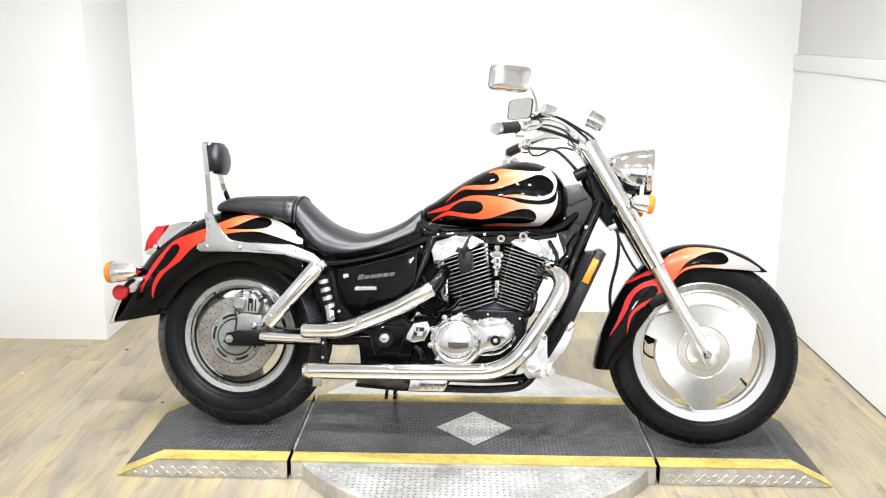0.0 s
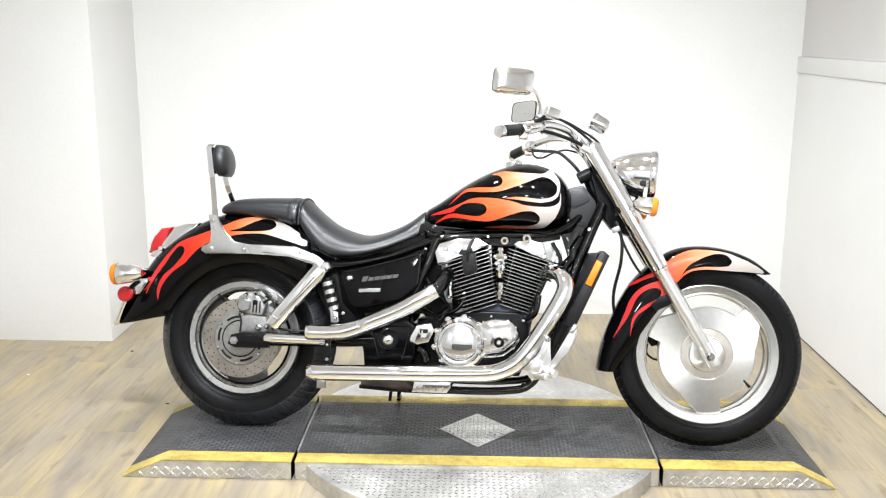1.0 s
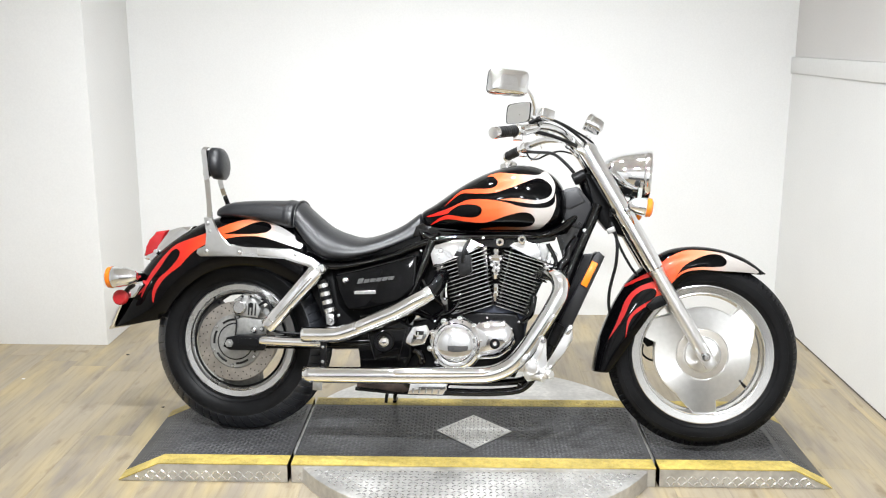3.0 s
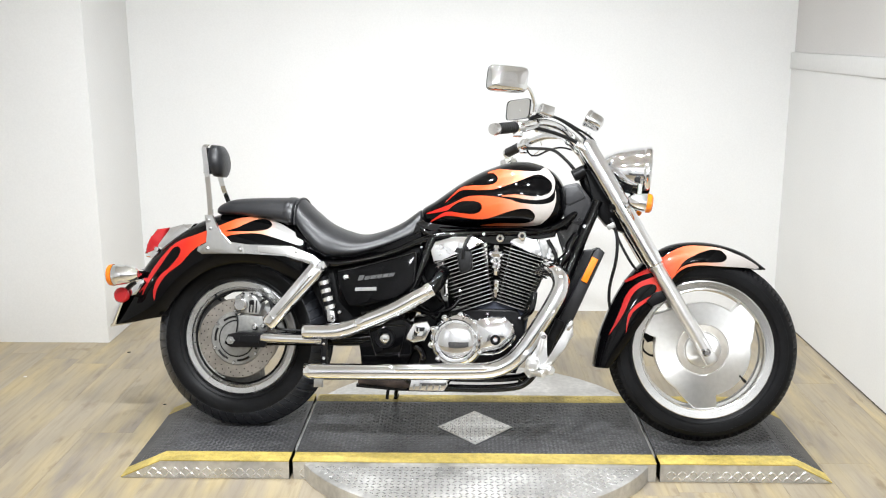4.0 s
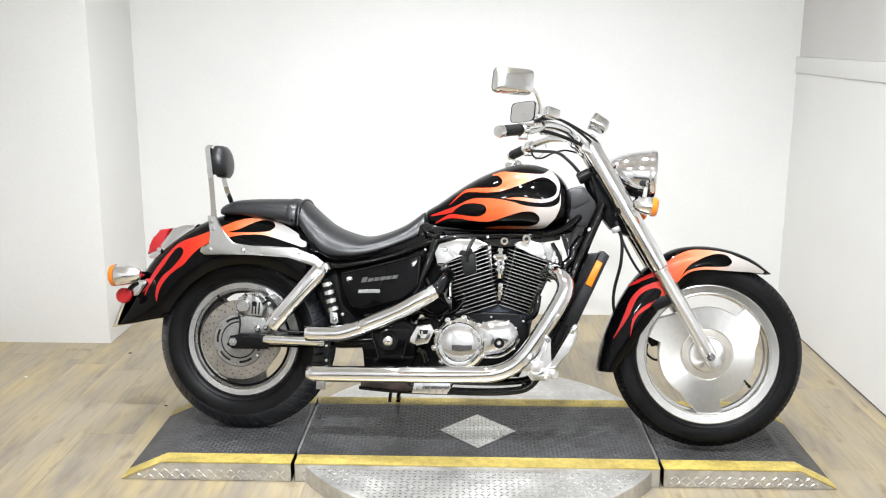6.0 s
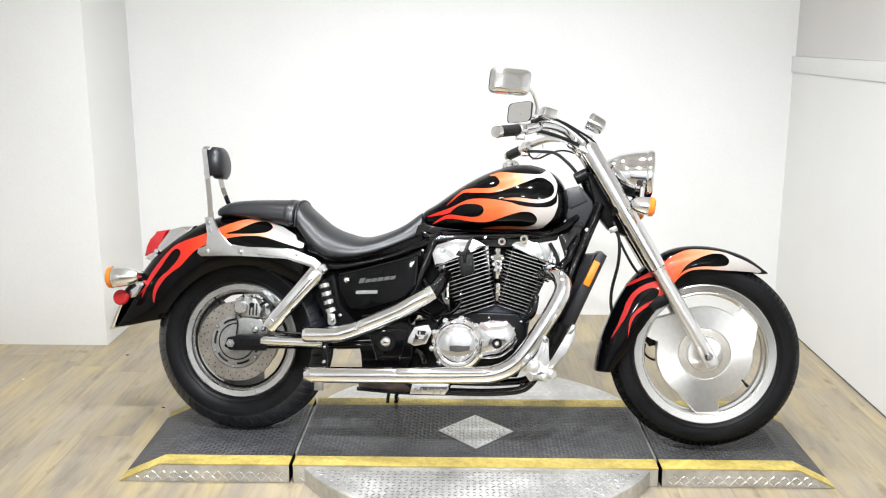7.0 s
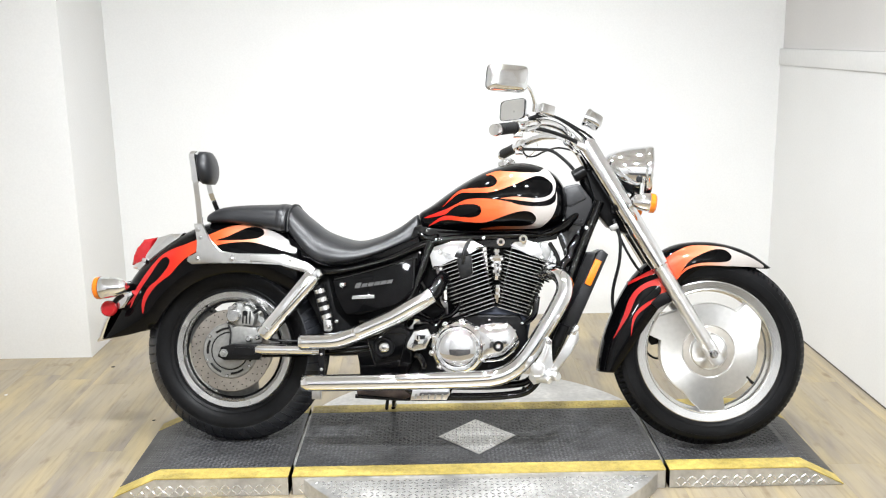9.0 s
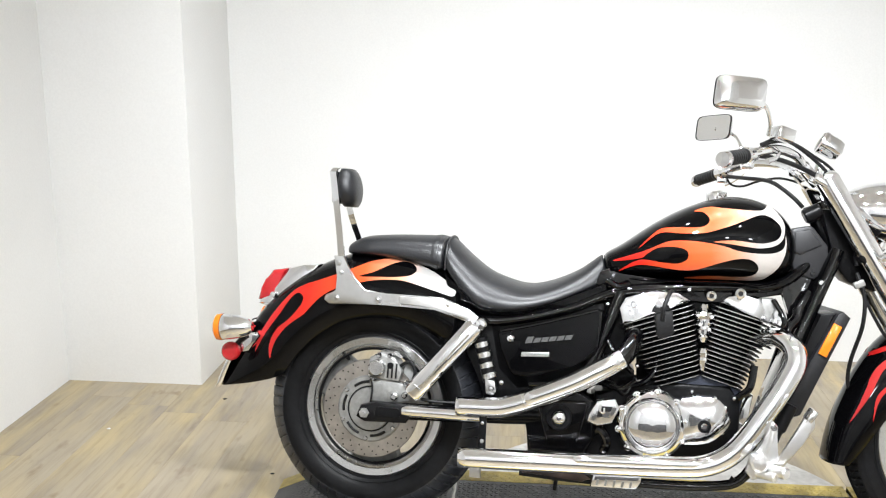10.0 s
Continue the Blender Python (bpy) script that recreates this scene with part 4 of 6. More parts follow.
caliper = part("caliper", prism([(-0.005, 0.428), (0.0, 0.475), (0.035, 0.49), (0.075, 0.478), (0.095, 0.452), (0.09, 0.425), (0.04, 0.41)], -0.135, -0.075, 0.008, 3), CASTGREY, bike, "grey rear brake caliper")
part("piston", lathe([(0, -0.154), (0.019, -0.154), (0.0225, -0.151), (0.024, -0.145), (0.024, -0.12)], (0.024, 0, 0.447), n=32), STEEL, caliper)
part("piston", lathe([(0, -0.145), (0.009, -0.144), (0.011, -0.13)], (0.064, 0, 0.456), n=24), SATIN, caliper)
part("bracket", prism([(0.005, 0.405), (0.05, 0.415), (0.1, 0.405), (0.125, 0.385), (0.12, 0.355), (0.06, 0.345), (0.012, 0.35)], -0.132, -0.115, 0.005), CASTGREY, caliper, "grey caliper bracket")
for u, w, r in ((0.078, 0.368, 0.011), (0.108, 0.374, 0.009), (0.11, 0.405, 0.007), (0.005, 0.425, 0.006), (0.03, 0.482, 0.007), (0.06, 0.484, 0.006)):
    part("bolt", lathe([(0, -0.15), (r * 0.6, -0.15), (r, -0.145), (r, -0.115)], (u, 0, w), n=16), STEEL, caliper)
part("pad_spring", prism([(0.008, 0.478), (0.03, 0.494), (0.068, 0.492), (0.088, 0.476), (0.07, 0.484), (0.03, 0.484)], -0.128, -0.085, 0.002, 1), STEEL, caliper)
part("caliper_bridge", prism([(0.045, 0.415), (0.05, 0.47), (0.085, 0.468), (0.098, 0.44), (0.09, 0.412)], -0.142, -0.118, 0.005), CASTGREY, caliper, "ribbed grey caliper bridge")
for k in range(3):
    part("caliper_rib", prism([(0.054 + 0.012 * k, 0.42), (0.059 + 0.012 * k, 0.42), (0.061 + 0.012 * k, 0.463), (0.056 + 0.012 * k, 0.463)], -0.144, -0.141, 0.0008, 1), RUBBER, caliper, "dark groove")
part("bracket_edge", tube([(0.004, -0.134, 0.414), (0.012, -0.135, 0.39), (0.008, -0.135, 0.345)], 0.0028, 8, 4), RUBBER, caliper, "black line along the bracket")
part("bracket_boss", lathe([(0.006, -0.137), (0.007, -0.140), (0.014, -0.140), (0.016, -0.136), (0.016, -0.12)], (0.075, 0, 0.368), n=24), CASTGREY, caliper)
part("brake_hose", tube([(0.09, -0.13, 0.455), (0.12, -0.135, 0.47), (0.135, -0.135, 0.44), (0.128, -0.135, 0.40), (0.16, -0.135, 0.365), (0.3, -0.12, 0.36)], 0.005, 10), RUBBER, caliper)

# exhaust pipes
upper_pipe = part("exhaust_pipe", tube([(0.712, -0.187, 0.526), (0.69, -0.190, 0.512), (0.66, -0.193, 0.493), (0.58, -0.195, 0.447), (0.47, -0.195, 0.398), (0.415, -0.195, 0.377), (0.37, -0.195, 0.368), (0.268, -0.195, 0.365)],
                  [0.0265, 0.0275, 0.028, 0.028, 0.028, 0.0275, 0.0265, 0.026], 24, 6, cap=False), CHROME, bike, "chrome upper exhaust pipe")
thick(upper_pipe, 0.002)
part("elbow", tube([(0.77, -0.04, 0.60), (0.752, -0.09, 0.592), (0.738, -0.14, 0.570), (0.722, -0.175, 0.538), (0.70, -0.188, 0.518)], [0.021, 0.023, 0.0245, 0.026, 0.026], 22, 6), FRAME_PAINT, upper_pipe, "gloss black pipe elbow")
part("pipe_bore", rod((0.30, -0.195, 0.3655), (0.29, -0.195, 0.3655), 0.023), RUBBER, upper_pipe)
for u, w, a in ((0.455, 0.391, 21),):
    part("clamp", moved(lathe([(0.0282, -0.004), (0.0295, -0.002), (0.0295, 0.002), (0.0282, 0.004)], (0, 0, 0), (1, 0, 0), 32), Matrix.Translation((u, -0.195, w)) @ pose(0, 0, 0, 0, -a, 0)), CHROME, upper_pipe)
part("heat_shield", tube([(0.462, -0.203, 0.398), (0.475, -0.204, 0.404), (0.58, -0.204, 0.451), (0.65, -0.202, 0.491), (0.69, -0.198, 0.514), (0.698, -0.195, 0.519)], [0.016, 0.0245, 0.025, 0.025, 0.024, 0.018], 22, 5), CHROME, upper_pipe, "chrome heat shield")
lower_pipe = part("exhaust_pipe", tube([(1.06, -0.09, 0.585), (1.105, -0.15, 0.603), (1.14, -0.195, 0.585), (1.148, -0.21, 0.545), (1.125, -0.216, 0.49), (1.08, -0.22, 0.412), (1.03, -0.222, 0.335), (0.985, -0.223, 0.288), (0.93, -0.224, 0.262), (0.86, -0.225, 0.253), (0.70, -0.225, 0.245), (0.5, -0.225, 0.238), (0.285, -0.225, 0.231)],
                  [0.022, 0.024, 0.027, 0.028, 0.028, 0.028, 0.028, 0.028, 0.0275, 0.027, 0.027, 0.027, 0.0265], 24, 6, cap=False), CHROME, bike, "chrome lower exhaust pipe")
thick(lower_pipe, 0.002)
part("pipe_bore", rod((0.32, -0.225, 0.2325), (0.31, -0.225, 0.2325), 0.0245), RUBBER, lower_pipe)
part("heat_shield", tube([(0.95, -0.236, 0.277), (0.90, -0.238, 0.267), (0.80, -0.239, 0.262), (0.62, -0.239, 0.255), (0.61, -0.236, 0.254)], [0.006, 0.016, 0.017, 0.017, 0.01], 16, 5), CHROME, lower_pipe, "chrome heat shield")
for u in (0.345,):
    part("hanger", prism([(u - 0.012, 0.255), (u + 0.008, 0.255), (u + 0.008, 0.345), (u - 0.012, 0.345)], -0.2, -0.19, 0.002), SATIN, lower_pipe)
    for w in (0.275, 0.325):
        part("hanger_bolt", lathe([(0, -0.206), (0.005, -0.205), (0.006, -0.2)], (u - 0.002, 0, w), n=10), STEEL, lower_pipe)
part("hanger_foot", prism([(0.315, 0.178), (0.345, 0.178), (0.345, 0.212), (0.315, 0.212)], -0.222, -0.205, 0.002), STEEL, lower_pipe)
part("collector", prism([(0.64, 0.175), (0.76, 0.178), (0.775, 0.2), (0.77, 0.225), (0.65, 0.222)], -0.2, -0.06, 0.006), CHROME, lower_pipe, "chrome exhaust collector box")

# engine
engine = part("engine", prism([(0.62, 0.25), (0.64, 0.42), (0.74, 0.43), (0.82, 0.46), (1.0, 0.46), (1.03, 0.42), (1.03, 0.30), (1.0, 0.235), (0.66, 0.23)], -0.115, 0.115, 0.012, 3), ENGINE, bike, "dark grey engine crankcase")
FIN_V = 0.128


def cylinder_fins(base, top, w0, w1, count, name):
    """A finned barrel leaning along base to top."""
    a, b = Vector((base[0], 0, base[1])), Vector((top[0], 0, top[1]))
    d = (b - a).normalized()
    q = Vector((d.z, 0, -d.x))
    core = part(name, loft([[c + q * hw * x + Vector((0, 0.085 * y, 0)) for x, y in [(math.copysign(abs(math.cos(t)) ** 0.6, math.cos(t)), math.copysign(abs(math.sin(t)) ** 0.6, math.sin(t))) for t in [2 * math.pi * i / 24 for i in range(24)]]]
                            for c, hw in ((a - d * 0.03, w0 * 0.75), (b + d * 0.012, w1 * 0.75))]), ENGINE, bike, "black finned engine cylinder")
    length = (b - a).length
    for i in range(count):
        f = i / (count - 1)
        c = a + d * length * f
        hw = w0 + (w1 - w0) * f
        outline = []
        for t in [2 * math.pi * k / 28 for k in range(28)]:
            outline.append((hw * math.copysign(abs(math.cos(t)) ** 0.22, math.cos(t)), FIN_V * math.copysign(abs(math.sin(t)) ** 0.22, math.sin(t))))
        bm = loft([[c + d * h + q * x * k + Vector((0, y * k, 0)) for x, y in outline] for h, k in ((-0.0014, 0.99), (-0.0009, 1.0), (0.0009, 1.0), (0.0014, 0.99))])
        fin = part("fin", bm, FIN_BLACK, core, sharp=30)
        fin.data.materials.append(FIN_EDGE)
        for p in fin.data.polygons:
            p.material_index = 1 if abs(p.normal.dot(d)) < 0.6 else 0
    return core, d, q


rear_cyl, rd, rq = cylinder_fins((0.862, 0.466), (0.800, 0.642), 0.066, 0.106, 15, "cylinder")
front_cyl, fd, fq = cylinder_fins((0.978, 0.470), (1.030, 0.652), 0.060, 0.088, 17, "cylinder")
for pts, name in (([(0.697, 0.655), (0.712, 0.686), (0.777, 0.706), (0.850, 0.706), (0.886, 0.686), (0.836, 0.664), (0.776, 0.641), (0.737, 0.622), (0.708, 0.612)], "head_cover"),
                  ([(0.968, 0.690), (0.985, 0.706), (1.027, 0.708), (1.063, 0.704), (1.079, 0.668), (1.068, 0.640), (1.031, 0.660), (0.992, 0.678)], "head_cover")):
    cover = part(name, prism(pts, -0.136, 0.0, 0.006, 2), CAST_CHROME, bike, "chrome cylinder head cover")
    part("head_cover_far", prism(pts, 0.001, 0.134, 0.011, 3), CAST_CHROME, cover, "chrome cylinder head cover")
part("head_step", prism([(0.800, 0.690), (0.846, 0.699), (0.872, 0.686), (0.838, 0.669), (0.800, 0.656), (0.790, 0.670)], -0.146, -0.130, 0.004, 2), CAST_CHROME, rear_cyl, "raised chrome head step")
part("head_ear", prism([(1.068, 0.697), (1.106, 0.695), (1.116, 0.670), (1.098, 0.638), (1.078, 0.640), (1.080, 0.668)], -0.112, -0.085, 0.004, 2), ALLOY, front_cyl, "silver ear on the front head")
for u, w in ((0.720, 0.650), (0.727, 0.637), (0.716, 0.664)):
    part("cast_mark", prism([(u, w), (u + 0.010, w + 0.004), (u + 0.009, w + 0.009), (u - 0.001, w + 0.005)], -0.1385, -0.134, 0.0008, 1), ALLOY, rear_cyl)
part("head_bolt", lathe([(0, -0.15), (0.007, -0.15), (0.01, -0.146), (0.01, -0.13)], (0.735, 0, 0.668), n=6), CHROME, rear_cyl)
part("plug_cap", prism([(0.791, 0.640), (0.797, 0.651), (0.838, 0.657), (0.845, 0.598), (0.838, 0.588), (0.806, 0.580), (0.800, 0.588)], -0.152, -0.11, 0.004), RUBBER, rear_cyl, "black spark plug cap")
part("plug_clip", prism([(0.782, 0.652), (0.790, 0.668), (0.802, 0.662), (0.826, 0.672), (0.832, 0.660), (0.800, 0.648)], -0.156, -0.14, 0.002, 1), RUBBER, rear_cyl, "black plug cap clip")
part("plug_lead", tube([(0.812, -0.152, 0.63), (0.815, -0.158, 0.665), (0.828, -0.14, 0.70), (0.85, -0.08, 0.72)], 0.006, 10), RUBBER, rear_cyl)
stack = [(0.0, 0.680), (0.010, 0.678), (0.013, 0.668), (0.009, 0.662), (0.026, 0.656), (0.029, 0.648), (0.027, 0.638), (0.019, 0.633), (0.023, 0.628), (0.022, 0.618), (0.015, 0.614), (0.019, 0.608), (0.018, 0.599), (0.012, 0.595), (0.015, 0.588), (0.009, 0.574), (0.0, 0.572)]
part("intake_joint", lathe(stack, (0.924, -0.112, 0.0), (0, 0, 1), 16), CHROME, bike, "chrome intake joint between the cylinders", 20)
stack = [(0.0, 0.562), (0.009, 0.558), (0.012, 0.546), (0.010, 0.534), (0.012, 0.526), (0.009, 0.510), (0.006, 0.498), (0.0, 0.494)]
part("intake_stud", lathe(stack, (0.926, -0.118, 0.0), (0, 0, 1), 14), CHROME, bike, "chrome stud between the cylinders", 20)
for u, w in ((0.906, 0.648), (0.942, 0.646), (0.912, 0.624), (0.936, 0.612)):
    part("joint_bolt", lathe([(0, -0.144), (0.005, -0.144), (0.0075, -0.140), (0.0075, -0.11)], (u, 0, w), n=8), CHROME, engine)
for u, w, r in ((0.938, 0.702, 0.013), (1.013, 0.712, 0.014)):
    nut = part("mount_bolt", lathe([(0.004, -0.146), (r * 0.6, -0.148), (r, -0.145), (r, -0.12)], (u, 0, w), n=24), CHROME, engine, "chrome mounting bolt")
    part("bolt_core", lathe([(0, -0.1475), (r * 0.45, -0.1475), (r * 0.5, -0.13)], (u, 0, w), n=12), RUBBER, nut)
part("base_block", prism([(0.83, 0.435), (0.86, 0.465), (0.925, 0.488), (0.985, 0.47), (1.04, 0.44), (1.03, 0.39), (0.85, 0.385)], -0.11, 0.11, 0.008), ENGINE_BLUE, engine, "grey-blue engine base")

CL = (0.797, 0.010, 0.347)
clutch = part("clutch_cover", lathe([(0, -0.150), (0.094, -0.150), (0.0965, -0.152), (0.0965, -0.157), (0.0945, -0.163), (0.090, -0.171), (0.084, -0.178), (0.078, -0.1815), (0.0755, -0.184), (0.0745, -0.190), (0.0725, -0.193), (0.069, -0.193), (0.067, -0.190), (0.0, -0.189)][::-1], CL, n=72), CAST_CHROME, bike, "chrome clutch cover")
part("clutch_dome", lathe([(0.0, -0.2015), (0.02, -0.201), (0.04, -0.1985), (0.055, -0.1945), (0.064, -0.190), (0.066, -0.187)], CL, n=64), CHROME, clutch, "domed chrome cap")
for i in range(10):
    a = 2 * math.pi * (i + 0.3) / 10
    c = Vector(CL) + Vector((0.089 * math.cos(a), 0, 0.089 * math.sin(a)))
    part("bolt", lathe([(0, -0.181), (0.005, -0.180), (0.0065, -0.177), (0.0068, -0.172), (0.010, -0.171), (0.0115, -0.166), (0.012, -0.152)], c, n=16), CHROME, clutch)
side_cover = part("alternator_cover", dome([(0.868, 0.42), (0.905, 0.432), (0.96, 0.432), (0.985, 0.412), (1.0, 0.375), (0.99, 0.345), (0.95, 0.31), (0.90, 0.30), (0.86, 0.31), (0.852, 0.40)], -0.12, -0.158, 0.018), CAST_CHROME, bike, "chrome crankcase cover")
part("plug", lathe([(0, -0.18), (0.008, -0.18), (0.010, -0.178), (0.010, -0.183), (0.0175, -0.183), (0.0175, -0.17)], (0.932, 0, 0.357), n=28), SATIN, side_cover, "black inspection plug")
part("plug_centre", lathe([(0, -0.187), (0.006, -0.187), (0.0085, -0.184), (0.0085, -0.175)], (0.932, 0, 0.357), n=20), CHROME, side_cover)
for u, w in ((0.872, 0.425), (0.915, 0.434), (0.962, 0.434), (0.99, 0.41), (1.0, 0.37), (0.985, 0.335), (0.945, 0.306)):
    part("bolt", lathe([(0, -0.159), (0.004, -0.158), (0.0058, -0.155), (0.0058, -0.12)], (0.925 + (u - 0.925) * 0.93, 0, 0.37 + (w - 0.37) * 0.93), n=14), CHROME, side_cover)
box_cover = part("gear_cover", prism([(0.624, 0.347), (0.627, 0.366), (0.648, 0.405), (0.697, 0.414), (0.709, 0.388), (0.690, 0.345), (0.651, 0.335)], -0.18, -0.11, 0.007, 3), CAST_CHROME, bike, "chrome gear linkage cover")
part("window", prism([(0.650, 0.362), (0.656, 0.391), (0.690, 0.391), (0.682, 0.361)], -0.1815, -0.17, 0.001, 1), RUBBER, box_cover, "dark linkage opening")
part("window_plate", prism([(0.663, 0.362), (0.666, 0.377), (0.687, 0.378), (0.682, 0.362)], -0.1835, -0.18, 0.0008, 1), CHROME, box_cover, "chrome plate in the opening")
part("link_rod", tube([(0.660, -0.183, 0.396), (0.659, -0.184, 0.378), (0.668, -0.184, 0.374), (0.669, -0.183, 0.388)], 0.0035, 8, 4), CHROME, box_cover, "bent chrome rod")
pivot = part("pivot_plate", prism([(0.435, 0.40), (0.458, 0.31), (0.464, 0.246), (0.62, 0.243), (0.645, 0.30), (0.64, 0.40), (0.60, 0.425), (0.50, 0.42)], -0.15, 0.15, 0.010, 3), BLACK, bike, "black frame pivot plate")
part("pivot_cover", prism([(0.485, 0.386), (0.514, 0.285), (0.524, 0.276), (0.592, 0.276), (0.601, 0.285), (0.625, 0.388), (0.616, 0.396), (0.494, 0.392)], -0.157, -0.148, 0.004, 2), BLACK, pivot, "gloss black pivot cover")
for pts in ([(0.488, -0.157, 0.388), (0.55, -0.158, 0.392), (0.618, -0.157, 0.394)], [(0.488, -0.157, 0.384), (0.502, -0.158, 0.333), (0.517, -0.157, 0.284)], [(0.622, -0.157, 0.386), (0.611, -0.158, 0.333), (0.599, -0.157, 0.284)]):
    part("lip", tube(pts, 0.0026, 8, 3), FRAME_PAINT, pivot, "rounded black lip")
part("pivot_ring", lathe([(0.022, -0.156), (0.022, -0.165), (0.032, -0.165), (0.035, -0.160), (0.035, -0.14)], (0.548, 0, 0.348), n=36), SATIN, pivot)
part("pivot_cap", lathe([(0, -0.1745), (0.006, -0.1742), (0.0065, -0.1755), (0.012, -0.1745), (0.018, -0.1695), (0.0215, -0.162), (0.0215, -0.14)], (0.548, 0, 0.348), n=36), CHROME, pivot, "chrome pivot cap")

# frame
frame_tubes = {
    "backbone": ([(1.2, 0, 0.86), (1.05, 0, 0.80), (0.8, 0, 0.72), (0.62, 0, 0.68)], 0.03),
    "cradle_rail": ([(0.60, -0.12, 0.30), (0.62, -0.12, 0.205), (0.72, -0.12, 0.180), (0.95, -0.12, 0.185), (1.05, -0.11, 0.22), (1.105, -0.1, 0.36), (1.172, -0.088, 0.594), (1.199, -0.082, 0.673), (1.222, -0.076, 0.74), (1.262, -0.066, 0.835)], 0.0135),
    "upper_rail": ([(1.2, -0.05, 0.80), (1.1, -0.10, 0.735), (0.9, -0.11, 0.722), (0.7, -0.11, 0.70), (0.55, -0.11, 0.64), (0.36, -0.12, 0.60), (0.2, -0.12, 0.615)], 0.014),
    "seat_post": ([(0.70, -0.11, 0.70), (0.66, -0.12, 0.58), (0.60, -0.12, 0.42)], 0.018),
}
main_frame = part("frame", rod((1.215, 0, 0.965), (1.29, 0, 0.80), 0.032), FRAME_PAINT, bike, "black tubular frame")
for name, (pts, r) in frame_tubes.items():
    part(name, tube(pts, r, 14, 6), FRAME_PAINT, main_frame)
    if pts[2][1]:
        part(name, tube([(u, -v, w) for u, v, w in pts], r, 14, 6), FRAME_PAINT, main_frame)
part("under_rail", tube([(0.44, -0.1, 0.172), (0.6, -0.1, 0.165), (0.78, -0.12, 0.172), (0.98, -0.12, 0.185), (1.02, -0.12, 0.215)], 0.007, 12, 5), SATIN, main_frame)
part("under_box", prism([(0.45, 0.180), (0.585, 0.176), (0.612, 0.168), (0.638, 0.178), (0.638, 0.200), (0.45, 0.203)], -0.13, 0.1, 0.004), RUSTED, main_frame, "dark underside tray")
# added dark solid that fills the space between seat and engine
part("battery_box", prism([(0.33, 0.60), (0.66, 0.68), (0.66, 0.50), (0.60, 0.44), (0.42, 0.40), (0.36, 0.46)], -0.1, 0.1, 0.01), ENGINE, main_frame, "added dark infill between seat and engine")
part("inner_guard", prism([(0.22, 0.60), (0.34, 0.60), (0.46, 0.43), (0.47, 0.312), (0.36, 0.306), (0.34, 0.34), (0.31, 0.45)], -0.1, 0.1, 0.006), ENGINE, main_frame)
# added dark solid in place of the frame and hoses here
part("intake_box", prism([(0.645, 0.70), (0.71, 0.69), (0.70, 0.63), (0.728, 0.56), (0.722, 0.495), (0.746, 0.475), (0.752, 0.425), (0.66, 0.425), (0.635, 0.50), (0.63, 0.62)], -0.075, 0.075, 0.008), ENGINE, main_frame, "added dark fill for frame and hoses beside the rear cylinder")
part("gusset", prism([(1.118, 0.753), (1.165, 0.785), (1.245, 0.79), (1.225, 0.70), (1.195, 0.63), (1.163, 0.55), (1.14, 0.47), (1.125, 0.475), (1.148, 0.571), (1.156, 0.60), (1.158, 0.644), (1.150, 0.665), (1.141, 0.690), (1.135, 0.722)], -0.055, -0.025, 0.004), FRAME_PAINT, main_frame, "black frame gusset")
part("down_panel", prism([(1.148, 0.548), (1.166, 0.545), (1.194, 0.528), (1.13, 0.37), (1.085, 0.36), (1.10, 0.43)], -0.09, 0.05, 0.006), FRAME_PAINT, main_frame, "black panel along the down tubes")
part("down_tube", tube([(1.128, -0.085, 0.45), (1.160, -0.084, 0.548), (1.186, -0.082, 0.622), (1.222, -0.078, 0.72), (1.250, -0.072, 0.79), (1.268, -0.066, 0.84)], 0.0185, 18, 6), FRAME_PAINT, main_frame, "gloss black down tube")
# added dark solid, keeps the wall from showing between the cylinders
part("valley_block", prism([(0.885, 0.69), (0.975, 0.70), (0.955, 0.60), (0.925, 0.46), (0.895, 0.56)], -0.055, 0.055, 0.006), ENGINE, main_frame, "added dark fill between the cylinders")
part("coolant_hose", tube([(1.20, -0.07, 0.72), (1.176, -0.085, 0.685), (1.168, -0.09, 0.650), (1.146, -0.10, 0.625), (1.140, -0.10, 0.59), (1.155, -0.085, 0.56)], 0.015, 14), FRAME_PAINT, main_frame, "black coolant hose")
part("ribbed_hose", join(*[lathe([(0.012, -0.003), (0.017, 0.0), (0.012, 0.003)], (1.115 - 0.004 * k, -0.12, 0.63 - 0.008 * k), (0.4, 0, 0.9), 18) for k in range(8)]), RUBBER, main_frame, "ribbed black hose")
part("thermostat", prism([(1.070, 0.702), (1.109, 0.700), (1.106, 0.672), (1.094, 0.638), (1.078, 0.641), (1.074, 0.67)], -0.118, -0.05, 0.006), CASTGREY, main_frame, "silver thermostat housing")
part("hose_union", lathe([(0.005, -0.124), (0.006, -0.128), (0.015, -0.128), (0.017, -0.124), (0.017, -0.06)], (1.118, 0, 0.660), n=24), STEEL, main_frame, "steel hose union")
part("union_bore", lathe([(0, -0.1245), (0.0065, -0.1245)], (1.118, 0, 0.660), n=12), RUBBER, main_frame)
# added dark solid that narrows the see-through gap behind the cylinder
part("rear_block", prism([(0.75, 0.62), (0.80, 0.60), (0.845, 0.47), (0.755, 0.45), (0.750, 0.53)], -0.06, 0.06, 0.006), ENGINE, main_frame, "added dark fill behind the rear cylinder")
